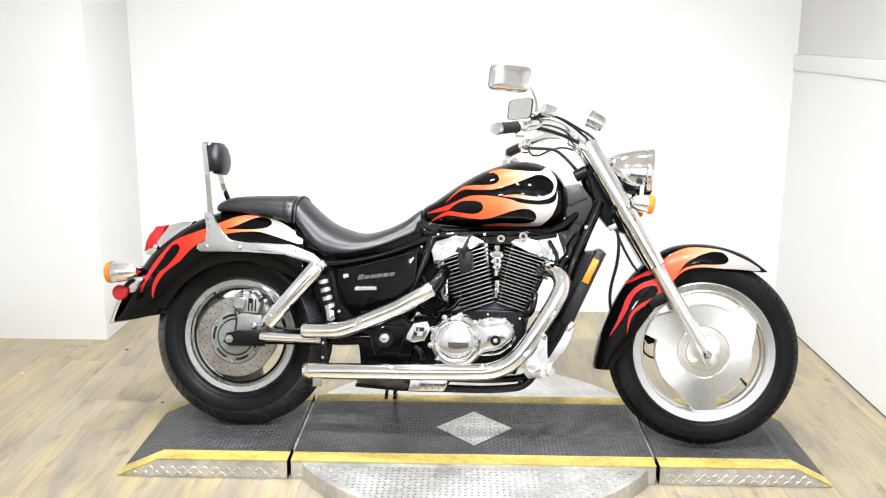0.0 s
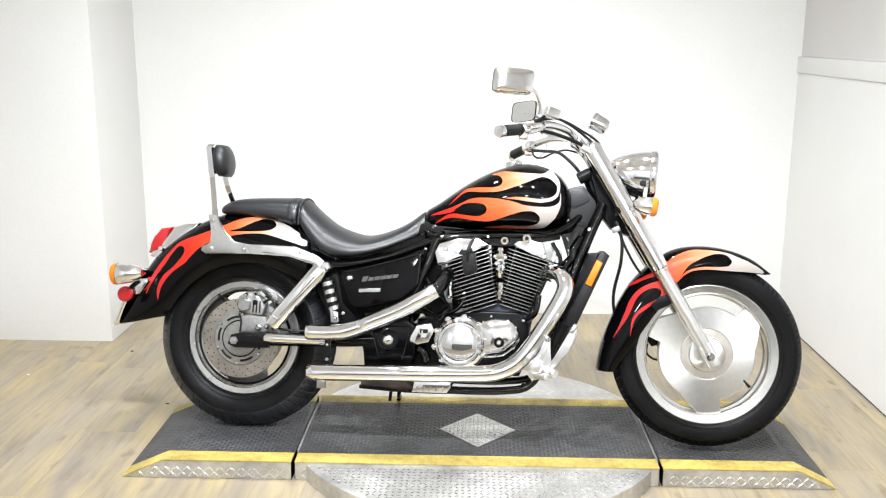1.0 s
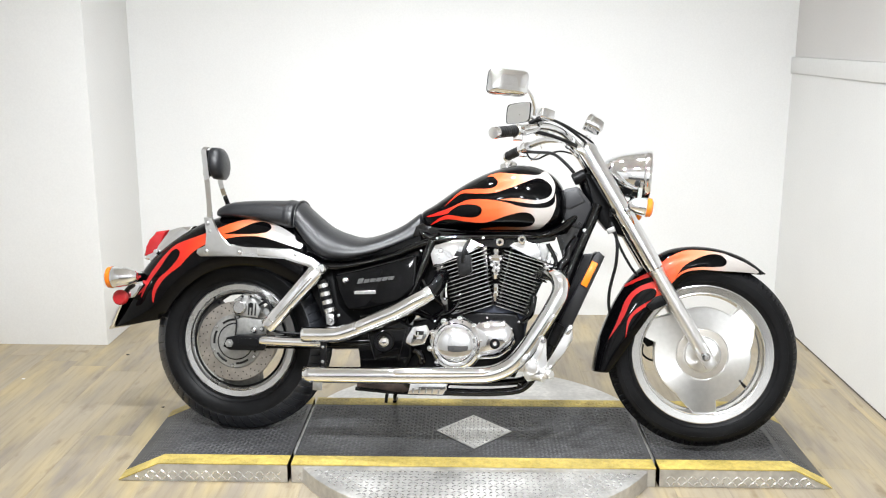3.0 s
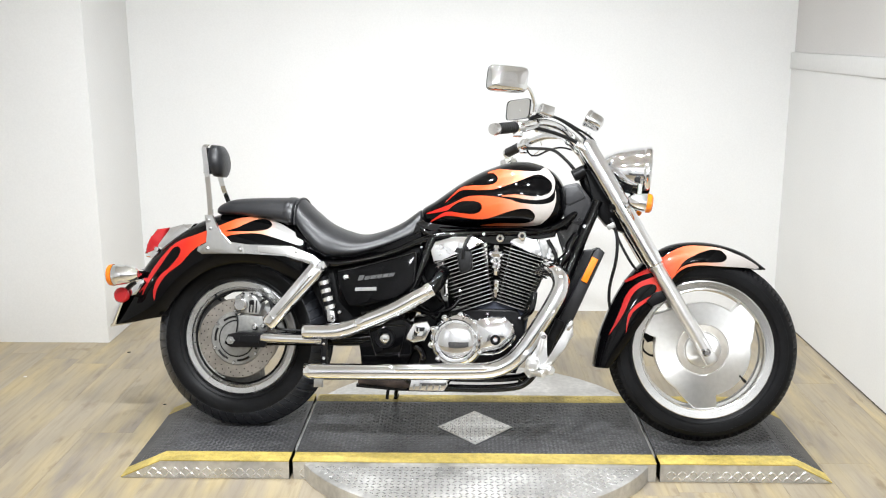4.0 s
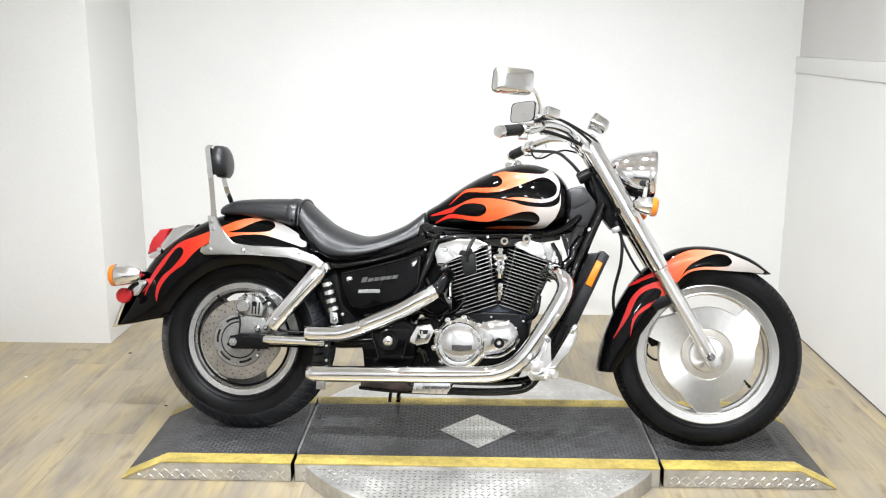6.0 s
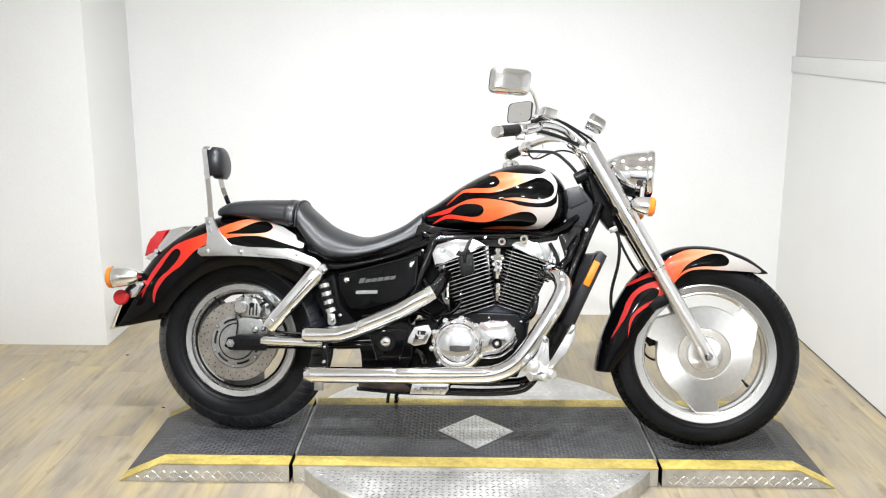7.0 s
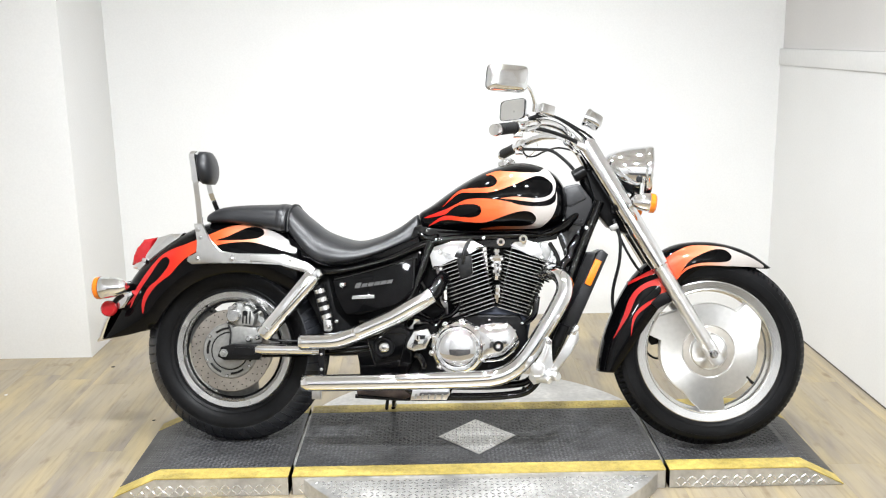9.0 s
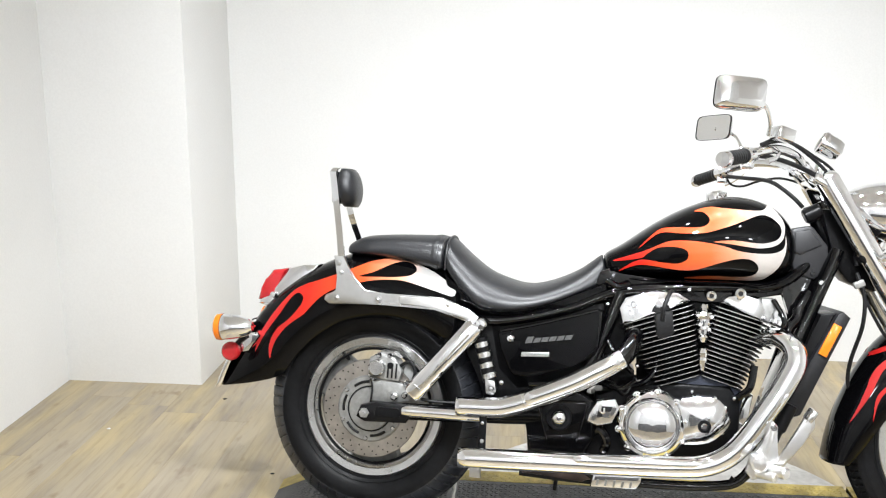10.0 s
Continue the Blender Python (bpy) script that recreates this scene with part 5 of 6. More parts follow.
# the dark space under the tank, built as an added black solid
part("under_tank_tray", prism([(0.628, 0.715), (0.640, 0.752), (0.665, 0.762), (0.70, 0.742), (0.90, 0.73), (1.135, 0.752), (1.125, 0.712), (1.06, 0.70), (0.98, 0.692), (0.925, 0.676), (0.86, 0.694), (0.72, 0.695)], -0.10, 0.10, 0.006), FRAME_PAINT, main_frame, "added solid for the dark space under the tank")
for s in (-1, 1):
    panel = prism([(0.366, 0.568), (0.376, 0.577), (0.465, 0.598), (0.563, 0.626), (0.640, 0.650), (0.654, 0.646), (0.648, 0.545), (0.636, 0.520), (0.580, 0.490), (0.468, 0.450), (0.415, 0.452), (0.402, 0.468), (0.376, 0.525)], -0.142, -0.10, 0.006, 4)
    cover = part("side_panel", panel if s < 0 else flipped(panel), BLACK, bike, "gloss black side panel")
    for pts in ([(0.374, -0.140, 0.573), (0.465, -0.141, 0.595), (0.563, -0.141, 0.623), (0.640, -0.140, 0.646)], [(0.648, -0.140, 0.643), (0.646, -0.141, 0.59), (0.643, -0.140, 0.545)]):
        lip = tube(pts, 0.0042, 10, 4)
        part("panel_lip", lip if s < 0 else flipped(lip), FRAME_PAINT, cover, "rounded gloss edge")
    knob = lathe([(0, -0.156), (0.008, -0.155), (0.012, -0.15), (0.0125, -0.14)], (0.403, 0, 0.555), n=24)
    part("knob", knob if s < 0 else flipped(knob), CHROME, cover, "chrome panel knob")
    bar = prism([(0.434, 0.506), (0.436, 0.519), (0.512, 0.523), (0.512, 0.510)], -0.1445, -0.14, 0.001, 1)
    part("badge", bar if s < 0 else flipped(bar), STEEL, cover, "small silver badge bar")
    shapes = []
    for k in range(6):
        h = 0.018 if k == 0 else 0.013
        u, w = 0.444 + 0.0215 * k, 0.5435 + 0.0032 * k
        shapes.append(prism([(u, w), (u + 0.0185, w + 0.0026), (u + 0.0245, w + 0.0026 + h), (u + 0.006, w + h)], -0.1436, -0.1405, 0))
    emblem = join(*shapes)
    part("emblem", emblem if s < 0 else flipped(emblem), EMBLEM, cover, "dull silver slanted emblem")

# radiator and front of the frame
rad = part("radiator", prism([(1.262, 0.672), (1.275, 0.678), (1.294, 0.662), (1.18, 0.398), (1.165, 0.392), (1.128, 0.402)], -0.14, 0.14, 0.006), SHROUD, bike, "dark grey radiator shroud")
part("radiator_tank", prism([(1.222, 0.668), (1.262, 0.672), (1.215, 0.56), (1.15, 0.44), (1.135, 0.45), (1.178, 0.546), (1.209, 0.628)], -0.115, 0.03, 0.005), ENGINE, rad, "black radiator side tank")
part("reflector", prism([(1.251, 0.648), (1.272, 0.638), (1.236, 0.556), (1.215, 0.566)], -0.149, -0.141, 0.0025), AMBER, rad, "amber side reflector")
part("hose", tube([(1.15, -0.1, 0.40), (1.125, -0.12, 0.35), (1.10, -0.11, 0.31), (1.06, -0.09, 0.30)], 0.017, 14), RUBBER, rad)
part("core", prism([(1.285, 0.655), (1.29, 0.652), (1.185, 0.41), (1.18, 0.412)], -0.12, 0.12, 0), ENGINE, rad)
neck = part("neck_cover", prism([(1.148, 0.888), (1.158, 0.894), (1.196, 0.902), (1.205, 0.897), (1.244, 0.848), (1.246, 0.826), (1.226, 0.772), (1.212, 0.757), (1.156, 0.772), (1.150, 0.82)], -0.066, 0.066, 0.005, 2), NECK_GREY, bike, "matt dark grey steering neck cover")
part("raised_face", prism([(1.156, 0.884), (1.196, 0.893), (1.226, 0.851), (1.172, 0.822), (1.158, 0.83)], -0.073, -0.064, 0.004, 2), NECK_GREY, neck, "raised upper face of the cover")
part("screw", lathe([(0, -0.072), (0.006, -0.072), (0.007, -0.066)], (1.207, 0, 0.774), n=12), RUBBER, neck)
part("hose_clip", moved(box(-0.014, 0.014, -0.008, 0.008, -0.009, 0.009, bevel=0.003), Matrix.Translation((1.313, -0.125, 0.752)) @ pose(0, 0, 0, 0, -25, 0)), CASTGREY, neck, "small grey hose clip")
part("ignition", rod((1.182, -0.045, 0.925), (1.225, -0.045, 0.948), 0.021, 20, 0.004), SATIN, neck, "black ignition switch")
# bright steel stud added as a glint on the black frame tube
for u, v, w in ((1.226, -0.090, 0.75),):
    part("clip", lathe([(0.0, -0.004), (0.006, -0.004), (0.008, 0.0), (0.008, 0.008)], (u, v, w), n=10), STEEL, neck, "bright stud added as a glint on the frame")

# fork
TOP, BOT = Vector((1.222, 0, 1.03)), Vector((1.648, 0, 0.322))
fdir = (BOT - TOP).normalized()
for s in (-1, 1):
    off = Vector((0, s * 0.105, 0))
    joint = TOP + (BOT - TOP) * 0.575
    upper = part("fork_leg", rod(TOP + off, joint + off, 0.0325, 32, 0.004, r2=0.0315), CHROME, bike, "chrome fork leg")
    part("slider", join(rod(joint + off - fdir * 0.01, BOT + off - fdir * 0.01, 0.0235, 28, 0.002), rod(joint + off - fdir * 0.002, joint + off + fdir * 0.012, 0.026, 28, 0.003)), ALLOY, upper, "satin silver fork slider")
    foot = loft([[BOT + off + fdir * a + Vector((-fdir.z, 0, fdir.x)) * x + Vector((0, y, 0)) for x, y in ((-0.021, 0.02), (-0.021, -0.02), (0.021, -0.02), (0.021, 0.02))] for a in (-0.06, 0.018, 0.024)])
    bmesh.ops.bevel(foot, geom=foot.edges[:], offset=0.005, segments=2, profile=0.5, affect="EDGES")
    part("fork_foot", foot, ALLOY, upper, "silver axle clamp")
    part("cap", lathe([(0, 0.016), (0.014, 0.015), (0.024, 0.010), (0.0315, 0.0), (0.0315, -0.01)], TOP + off, -fdir, 28), CHROME, upper)
    part("pinch_bolt", rod(BOT + off + Vector((-0.02, s * 0.024, 0.02)), BOT + off + Vector((-0.02, s * 0.012, 0.02)), 0.006, 10), STEEL, upper)
low = TOP + (BOT - TOP) * 0.30
part("lower_clamp", moved(box(-0.03, 0.03, -0.13, 0.13, -0.018, 0.018, bevel=0.012, seg=3), Matrix.Translation(low + Vector((-0.01, 0, 0))) @ pose(0, 0, 0, 0, 31, 0)), SATIN, bike, "black lower fork clamp")
part("upper_clamp", moved(box(-0.035, 0.035, -0.135, 0.135, -0.012, 0.012, bevel=0.008, seg=3), Matrix.Translation(TOP + Vector((-0.005, 0, -0.015))) @ pose(0, 0, 0, 0, 31, 0)), CHROME, bike, "chrome upper fork clamp")
part("fender_brace", prism([(1.44, 0.50), (1.47, 0.53), (1.52, 0.545), (1.535, 0.53), (1.50, 0.50), (1.46, 0.48)], -0.098, -0.078, 0.004), SATIN, bike, "dark mudguard bracket")
# black solid added to stand for the dark space behind the fork
part("fork_shroud", prism([(1.215, 0.95), (1.270, 0.950), (1.395, 0.745), (1.365, 0.730), (1.300, 0.755), (1.262, 0.80), (1.250, 0.86)], -0.062, 0.062, 0.008), ENGINE, bike, "added solid for the dark space behind the fork")

# headlamp
LAMP = Vector((1.431, 0.0, 0.946))
ld = Vector((1, 0, -0.06)).normalized()
headlamp = part("headlamp", lathe([(0.0, -0.168), (0.016, -0.166), (0.034, -0.155), (0.052, -0.132), (0.067, -0.10), (0.078, -0.062), (0.0845, -0.025), (0.0865, -0.008), (0.0885, -0.006), (0.0915, 0.0), (0.0915, 0.012), (0.088, 0.018), (0.083, 0.018), (0.081, 0.010), (0.079, -0.02), (0.0, -0.09)], LAMP, ld, 64), CHROME, bike, "chrome headlamp shell")
part("lens", lathe([(0.0, 0.024), (0.03, 0.022), (0.06, 0.016), (0.0825, 0.008)], LAMP, ld, 48), GLASS, headlamp, "clear headlamp glass")
part("adjuster", lathe([(0, -0.096), (0.008, -0.096), (0.010, -0.092), (0.010, -0.06)], (1.40, 0, 0.915), n=16), RUBBER, headlamp)
part("lamp_bracket", tube([(1.36, 0, 0.83), (1.39, 0, 0.85), (1.405, 0, 0.875)], 0.016, 12), CHROME, headlamp, "chrome lamp bracket")
for s in (-1, 1):
    part("lamp_ear", tube([(1.36, s * 0.08, 0.82), (1.40, s * 0.085, 0.84), (1.41, s * 0.083, 0.90)], 0.009, 12), CHROME, headlamp, "chrome lamp ear")


def indicator(base, tip, r, name, lens_end, parent_label):
    """A bullet indicator: chrome shell on a stalk, amber lens at its open end."""
    a, b = Vector(base), Vector(tip)
    d = (b - a).normalized()
    length = (b - a).length
    shell = part(name, lathe([(0.0, 0.0), (r * 0.35, length * 0.03), (r * 0.62, length * 0.16), (r * 0.85, length * 0.42), (r * 0.97, length * 0.75), (r, length * 0.96), (r * 0.96, length), (0, length)], a, d, 36), CHROME, bike, parent_label)
    part("lens", lathe([(r * 1.03, -0.002), (r * 1.04, 0.004), (r * 1.0, lens_end * 0.7), (r * 0.8, lens_end), (0, lens_end * 1.15)], b, d, 36), AMBER, shell, "amber lens")
    return shell


for s in (-1, 1):
    sig = indicator((1.362, s * 0.185, 0.838), (1.425, s * 0.185, 0.830), 0.031, "front_indicator", 0.018, "chrome bullet front indicator")
    part("stalk", tube([(1.36, s * 0.11, 0.82), (1.375, s * 0.14, 0.825), (1.385, s * 0.17, 0.832)], 0.012, 14), CHROME, sig)
    sig = indicator((-0.335, s * 0.185, 0.547), (-0.428, s * 0.185, 0.541), 0.0375, "rear_indicator", 0.02, "chrome bullet rear indicator")
    part("stalk", tube([(-0.375, s * 0.07, 0.545), (-0.36, s * 0.12, 0.546), (-0.36, s * 0.17, 0.546)], 0.013, 14), CHROME, sig)
    wing = prism([(-0.405, 0.505), (-0.37, 0.515), (-0.34, 0.53), (-0.335, 0.515), (-0.365, 0.47), (-0.395, 0.462)], -0.14, -0.09, 0.006)
    part("plate_wing", wing if s < 0 else flipped(wing), CHROME, sig, "chrome bracket wing")
    part("reflector_arm", tube([(-0.37, s * 0.150, 0.515), (-0.395, s * 0.142, 0.495), (-0.410, s * 0.142, 0.472)], 0.008, 12), SATIN, sig)
    disc = lathe([(0, -0.162), (0.022, -0.162), (0.0265, -0.158), (0.028, -0.152), (0.028, -0.145), (0, -0.145)], (-0.415, 0, 0.468), n=40)
    part("reflector", disc if s < 0 else flipped(disc), REDLENS, sig, "round red reflector")
plate_arm = part("plate_bracket", arch([(-0.492, 0.345), (-0.458, 0.43), (-0.412, 0.52), (-0.385, 0.56)], [(-0.468, 0.35), (-0.435, 0.43), (-0.392, 0.515), (-0.37, 0.55)], [0.09, 0.1, 0.1, 0.09], 4, 13, 0.3), CHROME, bike, "chrome number plate bracket")
thick(plate_arm, 0.003)
tail = part("tail_lamp", prism([(-0.281, 0.716), (-0.235, 0.727), (-0.184, 0.732), (-0.215, 0.700), (-0.248, 0.668), (-0.313, 0.602), (-0.345, 0.595), (-0.338, 0.616), (-0.324, 0.658)], -0.056, 0.056, 0.010, 3), CHROME, bike, "chrome tail lamp housing")
part("lens", prism([(-0.378, 0.617), (-0.366, 0.650), (-0.352, 0.680), (-0.333, 0.708), (-0.281, 0.7165), (-0.324, 0.658), (-0.339, 0.614)], -0.0545, 0.0545, 0.012, 3), REDLENS, tail, "red tail lamp lens")
part("lamp_edge", join(prism([(-0.372, 0.606), (-0.362, 0.622), (-0.328, 0.636), (-0.312, 0.620), (-0.335, 0.596)], -0.058, 0.058, 0.006), lathe([(0, -0.068), (0.008, -0.067), (0.011, -0.062), (0.011, -0.05)], (-0.325, 0, 0.635), n=16)), CHROME, tail, "chrome lamp edge")

# handlebar and controls
BAR = [(1.172, 0.0, 1.058), (1.168, -0.06, 1.060), (1.14, -0.13, 1.082), (1.08, -0.21, 1.092), (1.02, -0.27, 1.078), (0.985, -0.305, 1.064), (0.928, -0.399, 1.046)]
bar = part("handlebar", tube([(u, -v, w) for u, v, w in BAR[:0:-1]] + BAR, 0.0127, 16, 6), CHROME, bike, "chrome pullback handlebar")
for s in (-1, 1):
    def both(b):
        return b if s < 0 else flipped(b)
    a, b = Vector((0.985, -0.305, 1.064)), Vector((0.915, -0.42, 1.042))
    d = (b - a).normalized()
    prof = [(0.013, 0.0), (0.019, 0.001), (0.0195, 0.006)]
    for k in range(7):
        prof += [(0.0185, 0.012 + k * 0.0125), (0.0172, 0.0135 + k * 0.0125), (0.0172, 0.0175 + k * 0.0125), (0.0185, 0.019 + k * 0.0125)]
    part("grip", both(lathe(prof + [(0.0175, 0.101), (0.013, 0.102)], a, d, 24)), RUBBER, bar, "ribbed black rubber grip")
    part("bar_end", both(lathe([(0.0185, 0.101), (0.0205, 0.105), (0.0205, 0.115), (0.018, 0.123), (0.0, 0.125)], a, d, 28)), CHROME, bar, "chrome grip end")
    part("switch_box", both(join(rod(a - d * 0.034, a - d * 0.001, 0.022, 24, 0.004), rod(a - d * 0.055, a - d * 0.034, 0.0185, 24, 0.003), moved(box(-0.016, 0.016, -0.012, 0.012, -0.02, 0.008, bevel=0.004), Matrix.Translation(a - d * 0.02 + Vector((0.0, 0, -0.014)))))), CHROME, bar, "chrome switch housing")
    part("reservoir", both(moved(box(-0.026, 0.026, -0.022, 0.022, -0.016, 0.018, bevel=0.006, seg=3), Matrix.Translation((1.082, -0.258, 1.124)) @ pose(0, 0, 0, 0, 12, 30))), CHROME, bar, "chrome fluid reservoir")
    part("lever", both(tube([(1.060, -0.275, 1.085), (1.064, -0.33, 1.070), (1.046, -0.39, 1.052), (1.022, -0.435, 1.040)], [0.009, 0.007, 0.006, 0.008], 12, 5, flat=0.6)), CHROME, bar, "chrome hand lever")
    part("riser", both(join(rod((1.172, -0.055, 1.06), (1.212, -0.055, 1.015), 0.018, 20, 0.003), rod((1.168, -0.076, 1.06), (1.168, -0.034, 1.06), 0.0195, 20, 0.003))), CHROME, bar, "chrome handlebar riser")
    # mirror
    head, ms = (Vector((0.966, -0.365, 1.212)), 0.93) if s < 0 else (Vector((0.976, -0.365, 1.214)), 0.87)
    turn = Matrix.Rotation(radians(-62 if s < 0 else -47), 4, "Z")
    secs = []
    for x, k in ((0.022, 0.35), (0.020, 0.62), (0.013, 0.86), (0.002, 0.97), (-0.010, 1.0), (-0.013, 0.985)):
        ring = []
        for i in range(36):
            t = 2 * math.pi * i / 36
            y = 0.076 * k * math.copysign(abs(math.cos(t)) ** 0.34, math.cos(t))
            z = 0.0455 * k * math.copysign(abs(math.sin(t)) ** 0.34, math.sin(t))
            ring.append(Vector((x, y + 0.10 * z, z)))
        secs.append(ring)
    shell = moved(loft(secs), Matrix.Translation(head) @ turn @ Matrix.Scale(ms, 4))
    mirror = part("mirror", both(shell), CHROME, bike, "chrome rectangular mirror shell")
    glass = []
    for x in (-0.0132, -0.0142):
        ring = []
        for i in range(36):
            t = 2 * math.pi * i / 36
            y = 0.0715 * math.copysign(abs(math.cos(t)) ** 0.34, math.cos(t))
            z = 0.0415 * math.copysign(abs(math.sin(t)) ** 0.34, math.sin(t))
            ring.append(Vector((x, y + 0.10 * z, z)))
        glass.append(ring)
    part("glass", both(moved(loft(glass), Matrix.Translation(head) @ turn @ Matrix.Scale(ms, 4))), MIRROR, mirror, "mirror glass")
    rim = []
    for x, k in ((-0.010, 1.004), (-0.0152, 1.004), (-0.0152, 0.965), (-0.0125, 0.96)):
        ring = []
        for i in range(36):
            t = 2 * math.pi * i / 36
            y = 0.076 * k * math.copysign(abs(math.cos(t)) ** 0.34, math.cos(t))
            z = 0.0455 * k * math.copysign(abs(math.sin(t)) ** 0.34, math.sin(t))
            ring.append(Vector((x, y + 0.10 * z, z)))
        rim.append(ring)
    part("rim", both(moved(loft(rim, cap=False), Matrix.Translation(head) @ turn @ Matrix.Scale(ms, 4))), RUBBER, mirror, "black mirror rim")
    part("stem", both(tube([(1.045, -0.275, 1.12), (1.046, -0.29, 1.15), (1.03, -0.318, 1.185), (0.998, -0.345, 1.204), (0.976, -0.355, 1.21)], [0.008, 0.006, 0.0055, 0.0055, 0.008], 12, 6)), CHROME, mirror, "chrome mirror stem")
gauge_dir = Vector((-0.88, 0, 0.47)).normalized()
gauge = part("speedometer", lathe([(0.0, -0.040), (0.014, -0.039), (0.026, -0.033), (0.0305, -0.020), (0.0315, 0.012), (0.0335, 0.014), (0.0335, 0.024), (0.031, 0.027), (0.029, 0.024), (0.0, 0.024)], (1.246, 0, 1.126), gauge_dir, 40), CHROME, bike, "chrome speedometer")
part("dial", lathe([(0, 0.0245), (0.0288, 0.0245)], (1.246, 0, 1.126), gauge_dir, 32), EMBLEM, gauge, "pale speedometer dial")
part("gauge_stay", tube([(1.232, 0, 1.085), (1.222, 0, 1.06), (1.212, 0, 1.03)], 0.014, 14), CHROME, gauge)

# cables and hoses
cables = [
    ([(1.005, 0.285, 1.06), (1.02, 0.27, 1.03), (1.05, 0.23, 1.022), (1.09, 0.17, 1.035), (1.14, 0.10, 1.04), (1.20, 0.05, 1.02)], 0.0035),
    ([(1.03, -0.262, 1.098), (1.08, -0.22, 1.118), (1.14, -0.15, 1.105), (1.21, -0.10, 1.06), (1.245, -0.09, 1.02), (1.27, -0.085, 0.97)], 0.0048),
    ([(1.01, -0.275, 1.07), (1.07, -0.22, 1.068), (1.14, -0.15, 1.055), (1.21, -0.11, 1.025), (1.262, -0.085, 0.975), (1.29, -0.06, 0.92)], 0.0065),
    ([(1.035, -0.25, 1.10), (1.11, -0.18, 1.115), (1.19, -0.11, 1.085), (1.245, -0.075, 1.052), (1.262, -0.075, 1.01), (1.25, -0.06, 0.965)], 0.004),
    ([(1.0, 0.29, 1.055), (1.05, 0.2, 1.045), (1.11, 0.1, 1.03), (1.155, 0.03, 0.99), (1.185, 0.0, 0.955)], 0.006),
    ([(1.315, -0.085, 0.78), (1.335, -0.095, 0.72), (1.335, -0.09, 0.64), (1.318, -0.06, 0.55), (1.318, -0.03, 0.49), (1.33, -0.02, 0.44)], 0.0055),
    ([(1.32, -0.08, 0.76), (1.35, -0.09, 0.69), (1.385, -0.085, 0.63), (1.41, -0.07, 0.60)], 0.0045),
    ([(1.29, -0.06, 0.92), (1.31, -0.07, 0.87), (1.315, -0.085, 0.80)], 0.0065),
]
for pts, r in cables:
    part("cable", tube(pts, r, 10, 6), RUBBER, bar if pts[0][2] > 1.0 else main_frame, "black control cable")
for pts in ([(0.62, -0.125, 0.47), (0.68, -0.13, 0.455), (0.72, -0.13, 0.42), (0.74, -0.12, 0.45)], [(0.66, -0.12, 0.58), (0.70, -0.13, 0.52), (0.74, -0.12, 0.48)], [(1.10, -0.12, 0.70), (1.13, -0.13, 0.64), (1.10, -0.12, 0.60)], [(0.66, -0.13, 0.73), (0.69, -0.14, 0.715), (0.72, -0.13, 0.722)]):
    part("wiring", tube(pts, 0.007, 10, 5), FRAME_PAINT, main_frame)

for pts, r in (([(0.60, -0.13, 0.43), (0.65, -0.14, 0.45), (0.71, -0.13, 0.435), (0.75, -0.12, 0.46)], 0.009), ([(0.46, -0.14, 0.43), (0.53, -0.145, 0.44), (0.60, -0.14, 0.465), (0.66, -0.13, 0.50)], 0.006),
               ([(0.72, -0.12, 0.44), (0.77, -0.125, 0.455), (0.80, -0.12, 0.49), (0.80, -0.11, 0.52)], 0.008), ([(1.02, -0.12, 0.43), (1.05, -0.125, 0.46), (1.06, -0.12, 0.52)], 0.01),
               ([(0.63, -0.12, 0.30), (0.66, -0.14, 0.32), (0.68, -0.14, 0.29), (0.67, -0.13, 0.26)], 0.012)):
    part("hose", tube(pts, r, 10, 5), FRAME_PAINT, engine, "glossy black hose")
# chrome bolts scattered as added glints among the dark engine parts
for u, w, r in ((0.745, 0.545, 0.007), (0.752, 0.50, 0.006), (0.72, 0.71, 0.006), (0.88, 0.715, 0.007), (0.665, 0.665, 0.006), (0.435, 0.455, 0.006), (0.46, 0.415, 0.005), (0.62, 0.47, 0.005), (0.90, 0.44, 0.006), (1.01, 0.43, 0.007), (1.075, 0.65, 0.008), (1.105, 0.64, 0.009), (0.585, 0.30, 0.006), (0.505, 0.395, 0.005)):
    part("bolt", lathe([(0, -0.137), (r * 0.7, -0.1365), (r, -0.133), (r, -0.10)], (u, 0, w), n=6), CHROME, engine)
for k in range(5):
    part("collector_rib", prism([(0.655 + 0.022 * k, 0.182), (0.661 + 0.022 * k, 0.182), (0.664 + 0.022 * k, 0.198), (0.658 + 0.022 * k, 0.198)], -0.203, -0.198, 0.0008, 1), STEEL, lower_pipe)

# foot controls
peg_plate = part("footrest_bracket", prism([(1.086, 0.392), (1.096, 0.395), (1.106, 0.384), (1.107, 0.332), (1.103, 0.305), (1.130, 0.297), (1.118, 0.266), (1.085, 0.252), (1.048, 0.242), (1.032, 0.262), (1.038, 0.285), (1.056, 0.305), (1.072, 0.342)], -0.252, -0.228, 0.006, 3), ALLOY, bike, "polished footrest bracket")
part("peg_boss", lathe([(0, -0.292), (0.016, -0.291), (0.022, -0.286), (0.0235, -0.278), (0.0235, -0.24)], (1.061, 0, 0.293), n=32), ALLOY, peg_plate, "polished footrest boss")
part("rib", tube([(1.094, -0.253, 0.378), (1.088, -0.256, 0.345), (1.075, -0.256, 0.315)], 0.006, 10), ALLOY, peg_plate)
part("footrest", join(rod((1.085, -0.25, 0.272), (1.125, -0.30, 0.276), 0.015, 20, 0.004), rod((1.06, -0.25, 0.262), (1.10, -0.29, 0.262), 0.012, 16, 0.003)), ALLOY, peg_plate, "polished folding footrest")
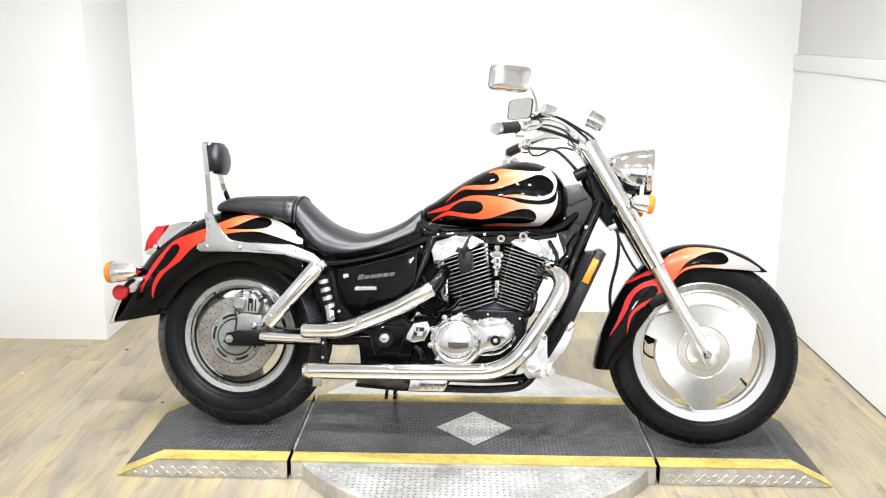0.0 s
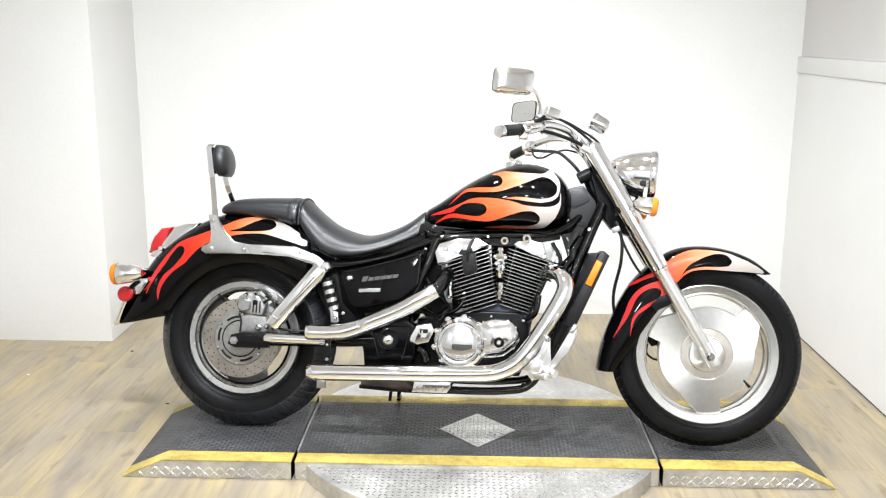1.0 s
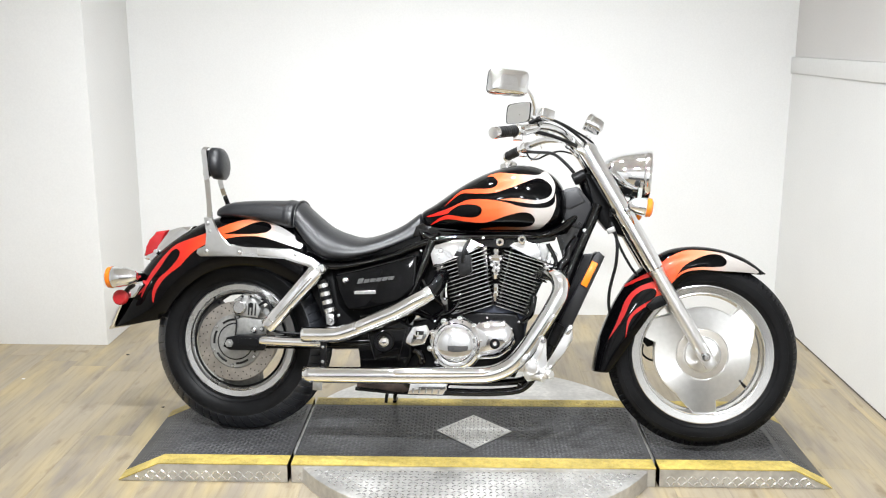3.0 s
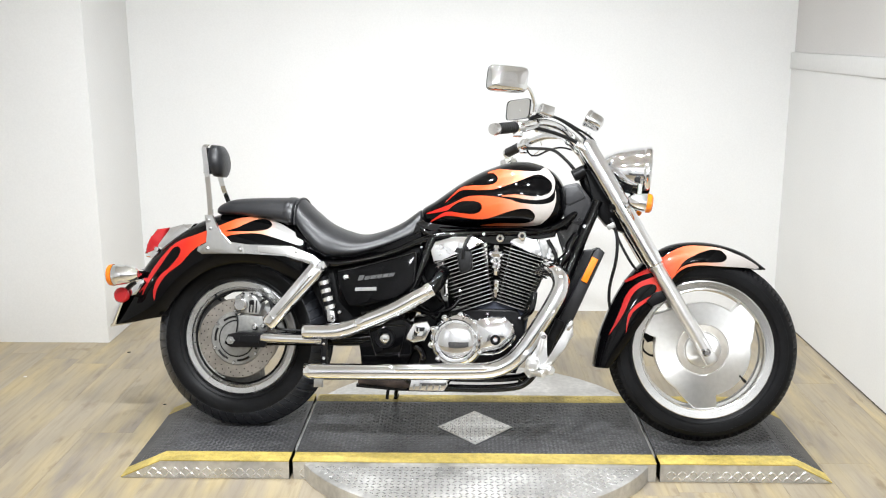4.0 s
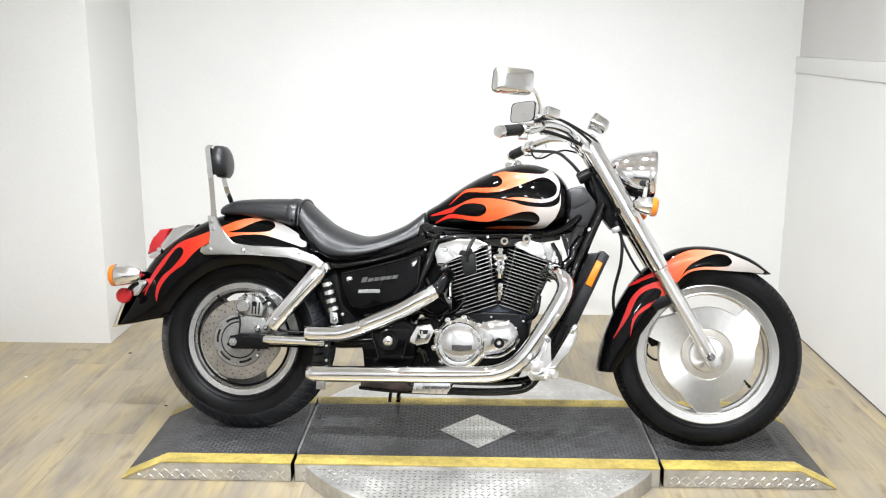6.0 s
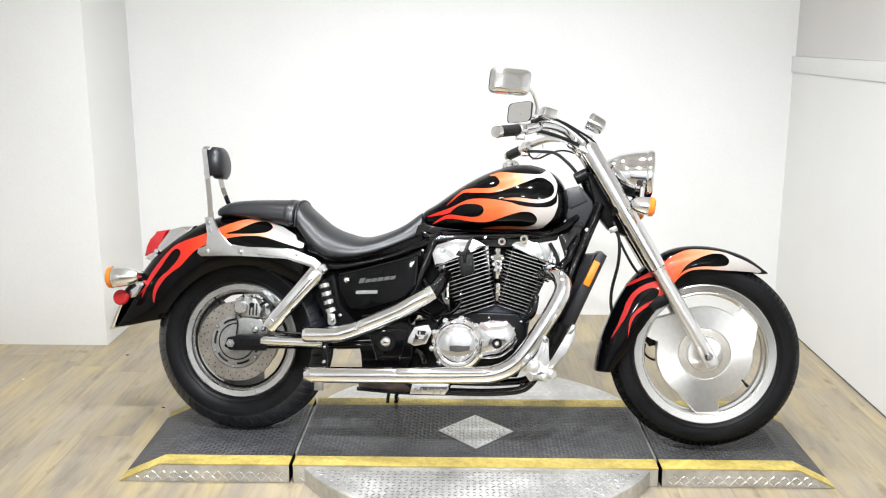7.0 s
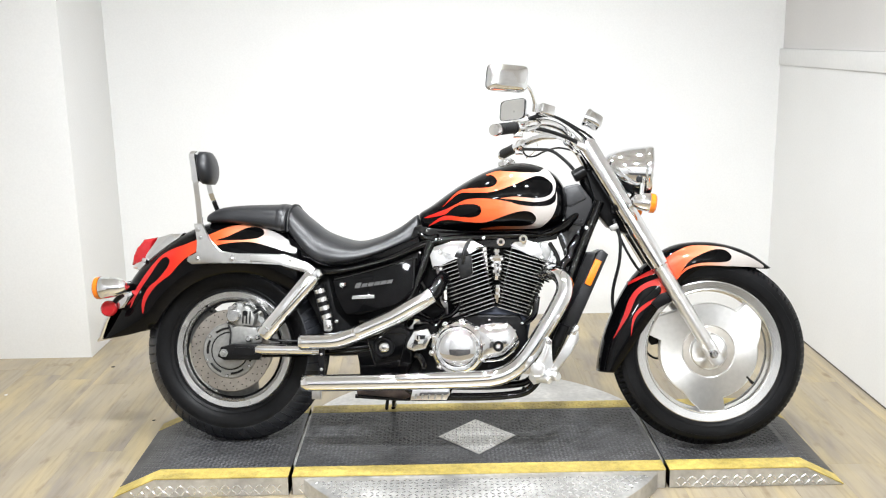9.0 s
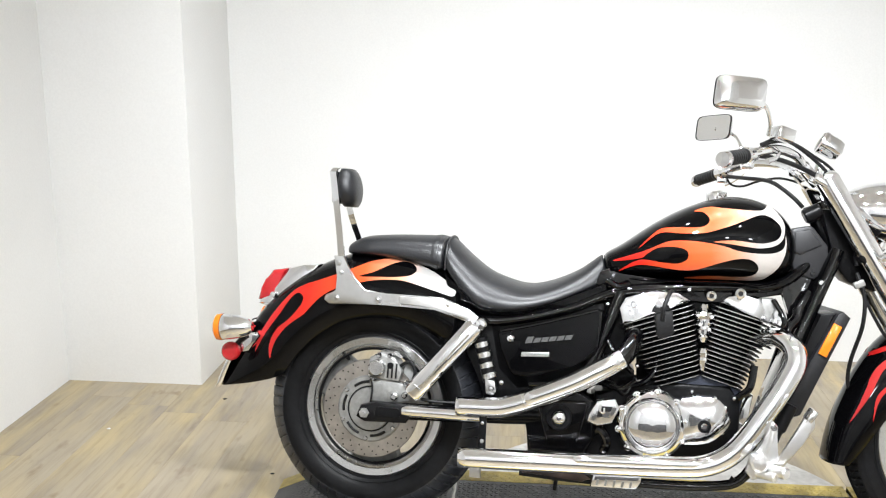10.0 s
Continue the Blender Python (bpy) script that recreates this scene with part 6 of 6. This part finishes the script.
pedal = prism([(1.181, 0.424), (1.190, 0.418), (1.192, 0.390), (1.164, 0.345), (1.124, 0.289), (1.100, 0.290), (1.136, 0.355), (1.166, 0.413)], -0.268, -0.252, 0.005, 3)
part("brake_pedal", pedal, ALLOY, peg_plate, "polished brake pedal")
part("pedal_pad", moved(box(-0.016, 0.016, -0.03, 0.03, -0.007, 0.007, bevel=0.004), Matrix.Translation((1.178, -0.275, 0.423)) @ pose(0, 0, 0, 0, -60, 0)), ALLOY, peg_plate, "polished pedal pad")
part("pivot_bolt", lathe([(0, -0.262), (0.006, -0.262), (0.008, -0.258), (0.008, -0.25)], (1.095, 0, 0.380), n=12), STEEL, peg_plate)
part("master_cylinder", join(rod((1.12, -0.17, 0.36), (1.15, -0.17, 0.43), 0.018, 18, 0.003), rod((1.11, -0.17, 0.33), (1.12, -0.17, 0.36), 0.012)), SATIN, peg_plate, "black brake cylinder")
part("left_footrest", join(rod((1.06, 0.12, 0.30), (1.055, 0.36, 0.298), 0.018, 20, 0.004), prism([(1.03, 0.27), (1.09, 0.27), (1.11, 0.39), (1.09, 0.40)], 0.22, 0.235, 0.004)), CHROME, bike, "chrome footrest")
part("pillion_peg", rod((0.37, 0.15, 0.3), (0.37, 0.26, 0.3), 0.014), SATIN, bike, "black passenger footrest")

# side stand
stand = part("side_stand", tube([(0.60, 0.10, 0.21), (0.56, 0.16, 0.165), (0.527, 0.235, 0.10), (0.520, 0.285, 0.072)], [0.011, 0.010, 0.0075, 0.006], 14), SATIN, bike, "black side stand")
part("stand_foot", moved(box(-0.008, 0.008, -0.02, 0.025, -0.004, 0.004, bevel=0.003), Matrix.Translation((0.519, 0.292, 0.0715)) @ pose(0, 0, 0, LEAN)), SATIN, stand)
part("stand_tang", tube([(0.545, -0.02, 0.17), (0.54, -0.03, 0.14), (0.538, -0.03, 0.115)], 0.006, 10), SATIN, bike, "short black peg under the frame")
left_case = part("left_case", lathe([(0, 0.18), (0.06, 0.178), (0.085, 0.168), (0.095, 0.15), (0.097, 0.12)], (0.83, 0, 0.347), n=48), CHROME, bike, "chrome left engine cover")

# ---- specks on the floor ----
for px_, py_, r, mat, label in ((-1.97, 0.667, 0.006, TRIM, "small white paint fleck on the floor"), (-1.626, 1.0, 0.007, RUBBER, "small dark crumb on the plank floor"), (-1.256, 0.36, 0.006, RUBBER, "small black crumb beside the ramp")):
    bm = bmesh.new()
    bmesh.ops.create_icosphere(bm, subdivisions=2, radius=r)
    for v in bm.verts:
        v.co = Vector((v.co.x * 1.3, v.co.y * 0.9, v.co.z * 0.3)) * (1 + 0.35 * noise.noise(v.co * 300))
    bmesh.ops.translate(bm, vec=(px_, py_, r * 0.25), verts=bm.verts)
    tagged(part("floor_speck", bm, mat), label, "debris")

# ---- floor boards, last ----
LONG, WIDE = 1.22, 0.178
rng = random.Random(4)
mesh_plank = finish("floor_plank", box(0.0002, WIDE - 0.0002, 0.0002, LONG - 0.0002, -0.009, 0.0, bevel=0.0005, seg=1), PLANK)
x = XL
while x < XR:
    across = min(1.0, (XR - x) / WIDE)
    y = YF - rng.random() * LONG
    while y < YB - 0.01:
        y0, y1 = max(y, YF), min(y + LONG, YB)
        if y1 - y0 > 0.02:
            ob = new("floor_plank", mesh_plank)
            ob.parent = floor
            ob.location = (x, y0, rng.uniform(-0.0003, 0.0))
            ob.scale = (across, (y1 - y0) / LONG, 1.0)
        y += LONG
    x += WIDE
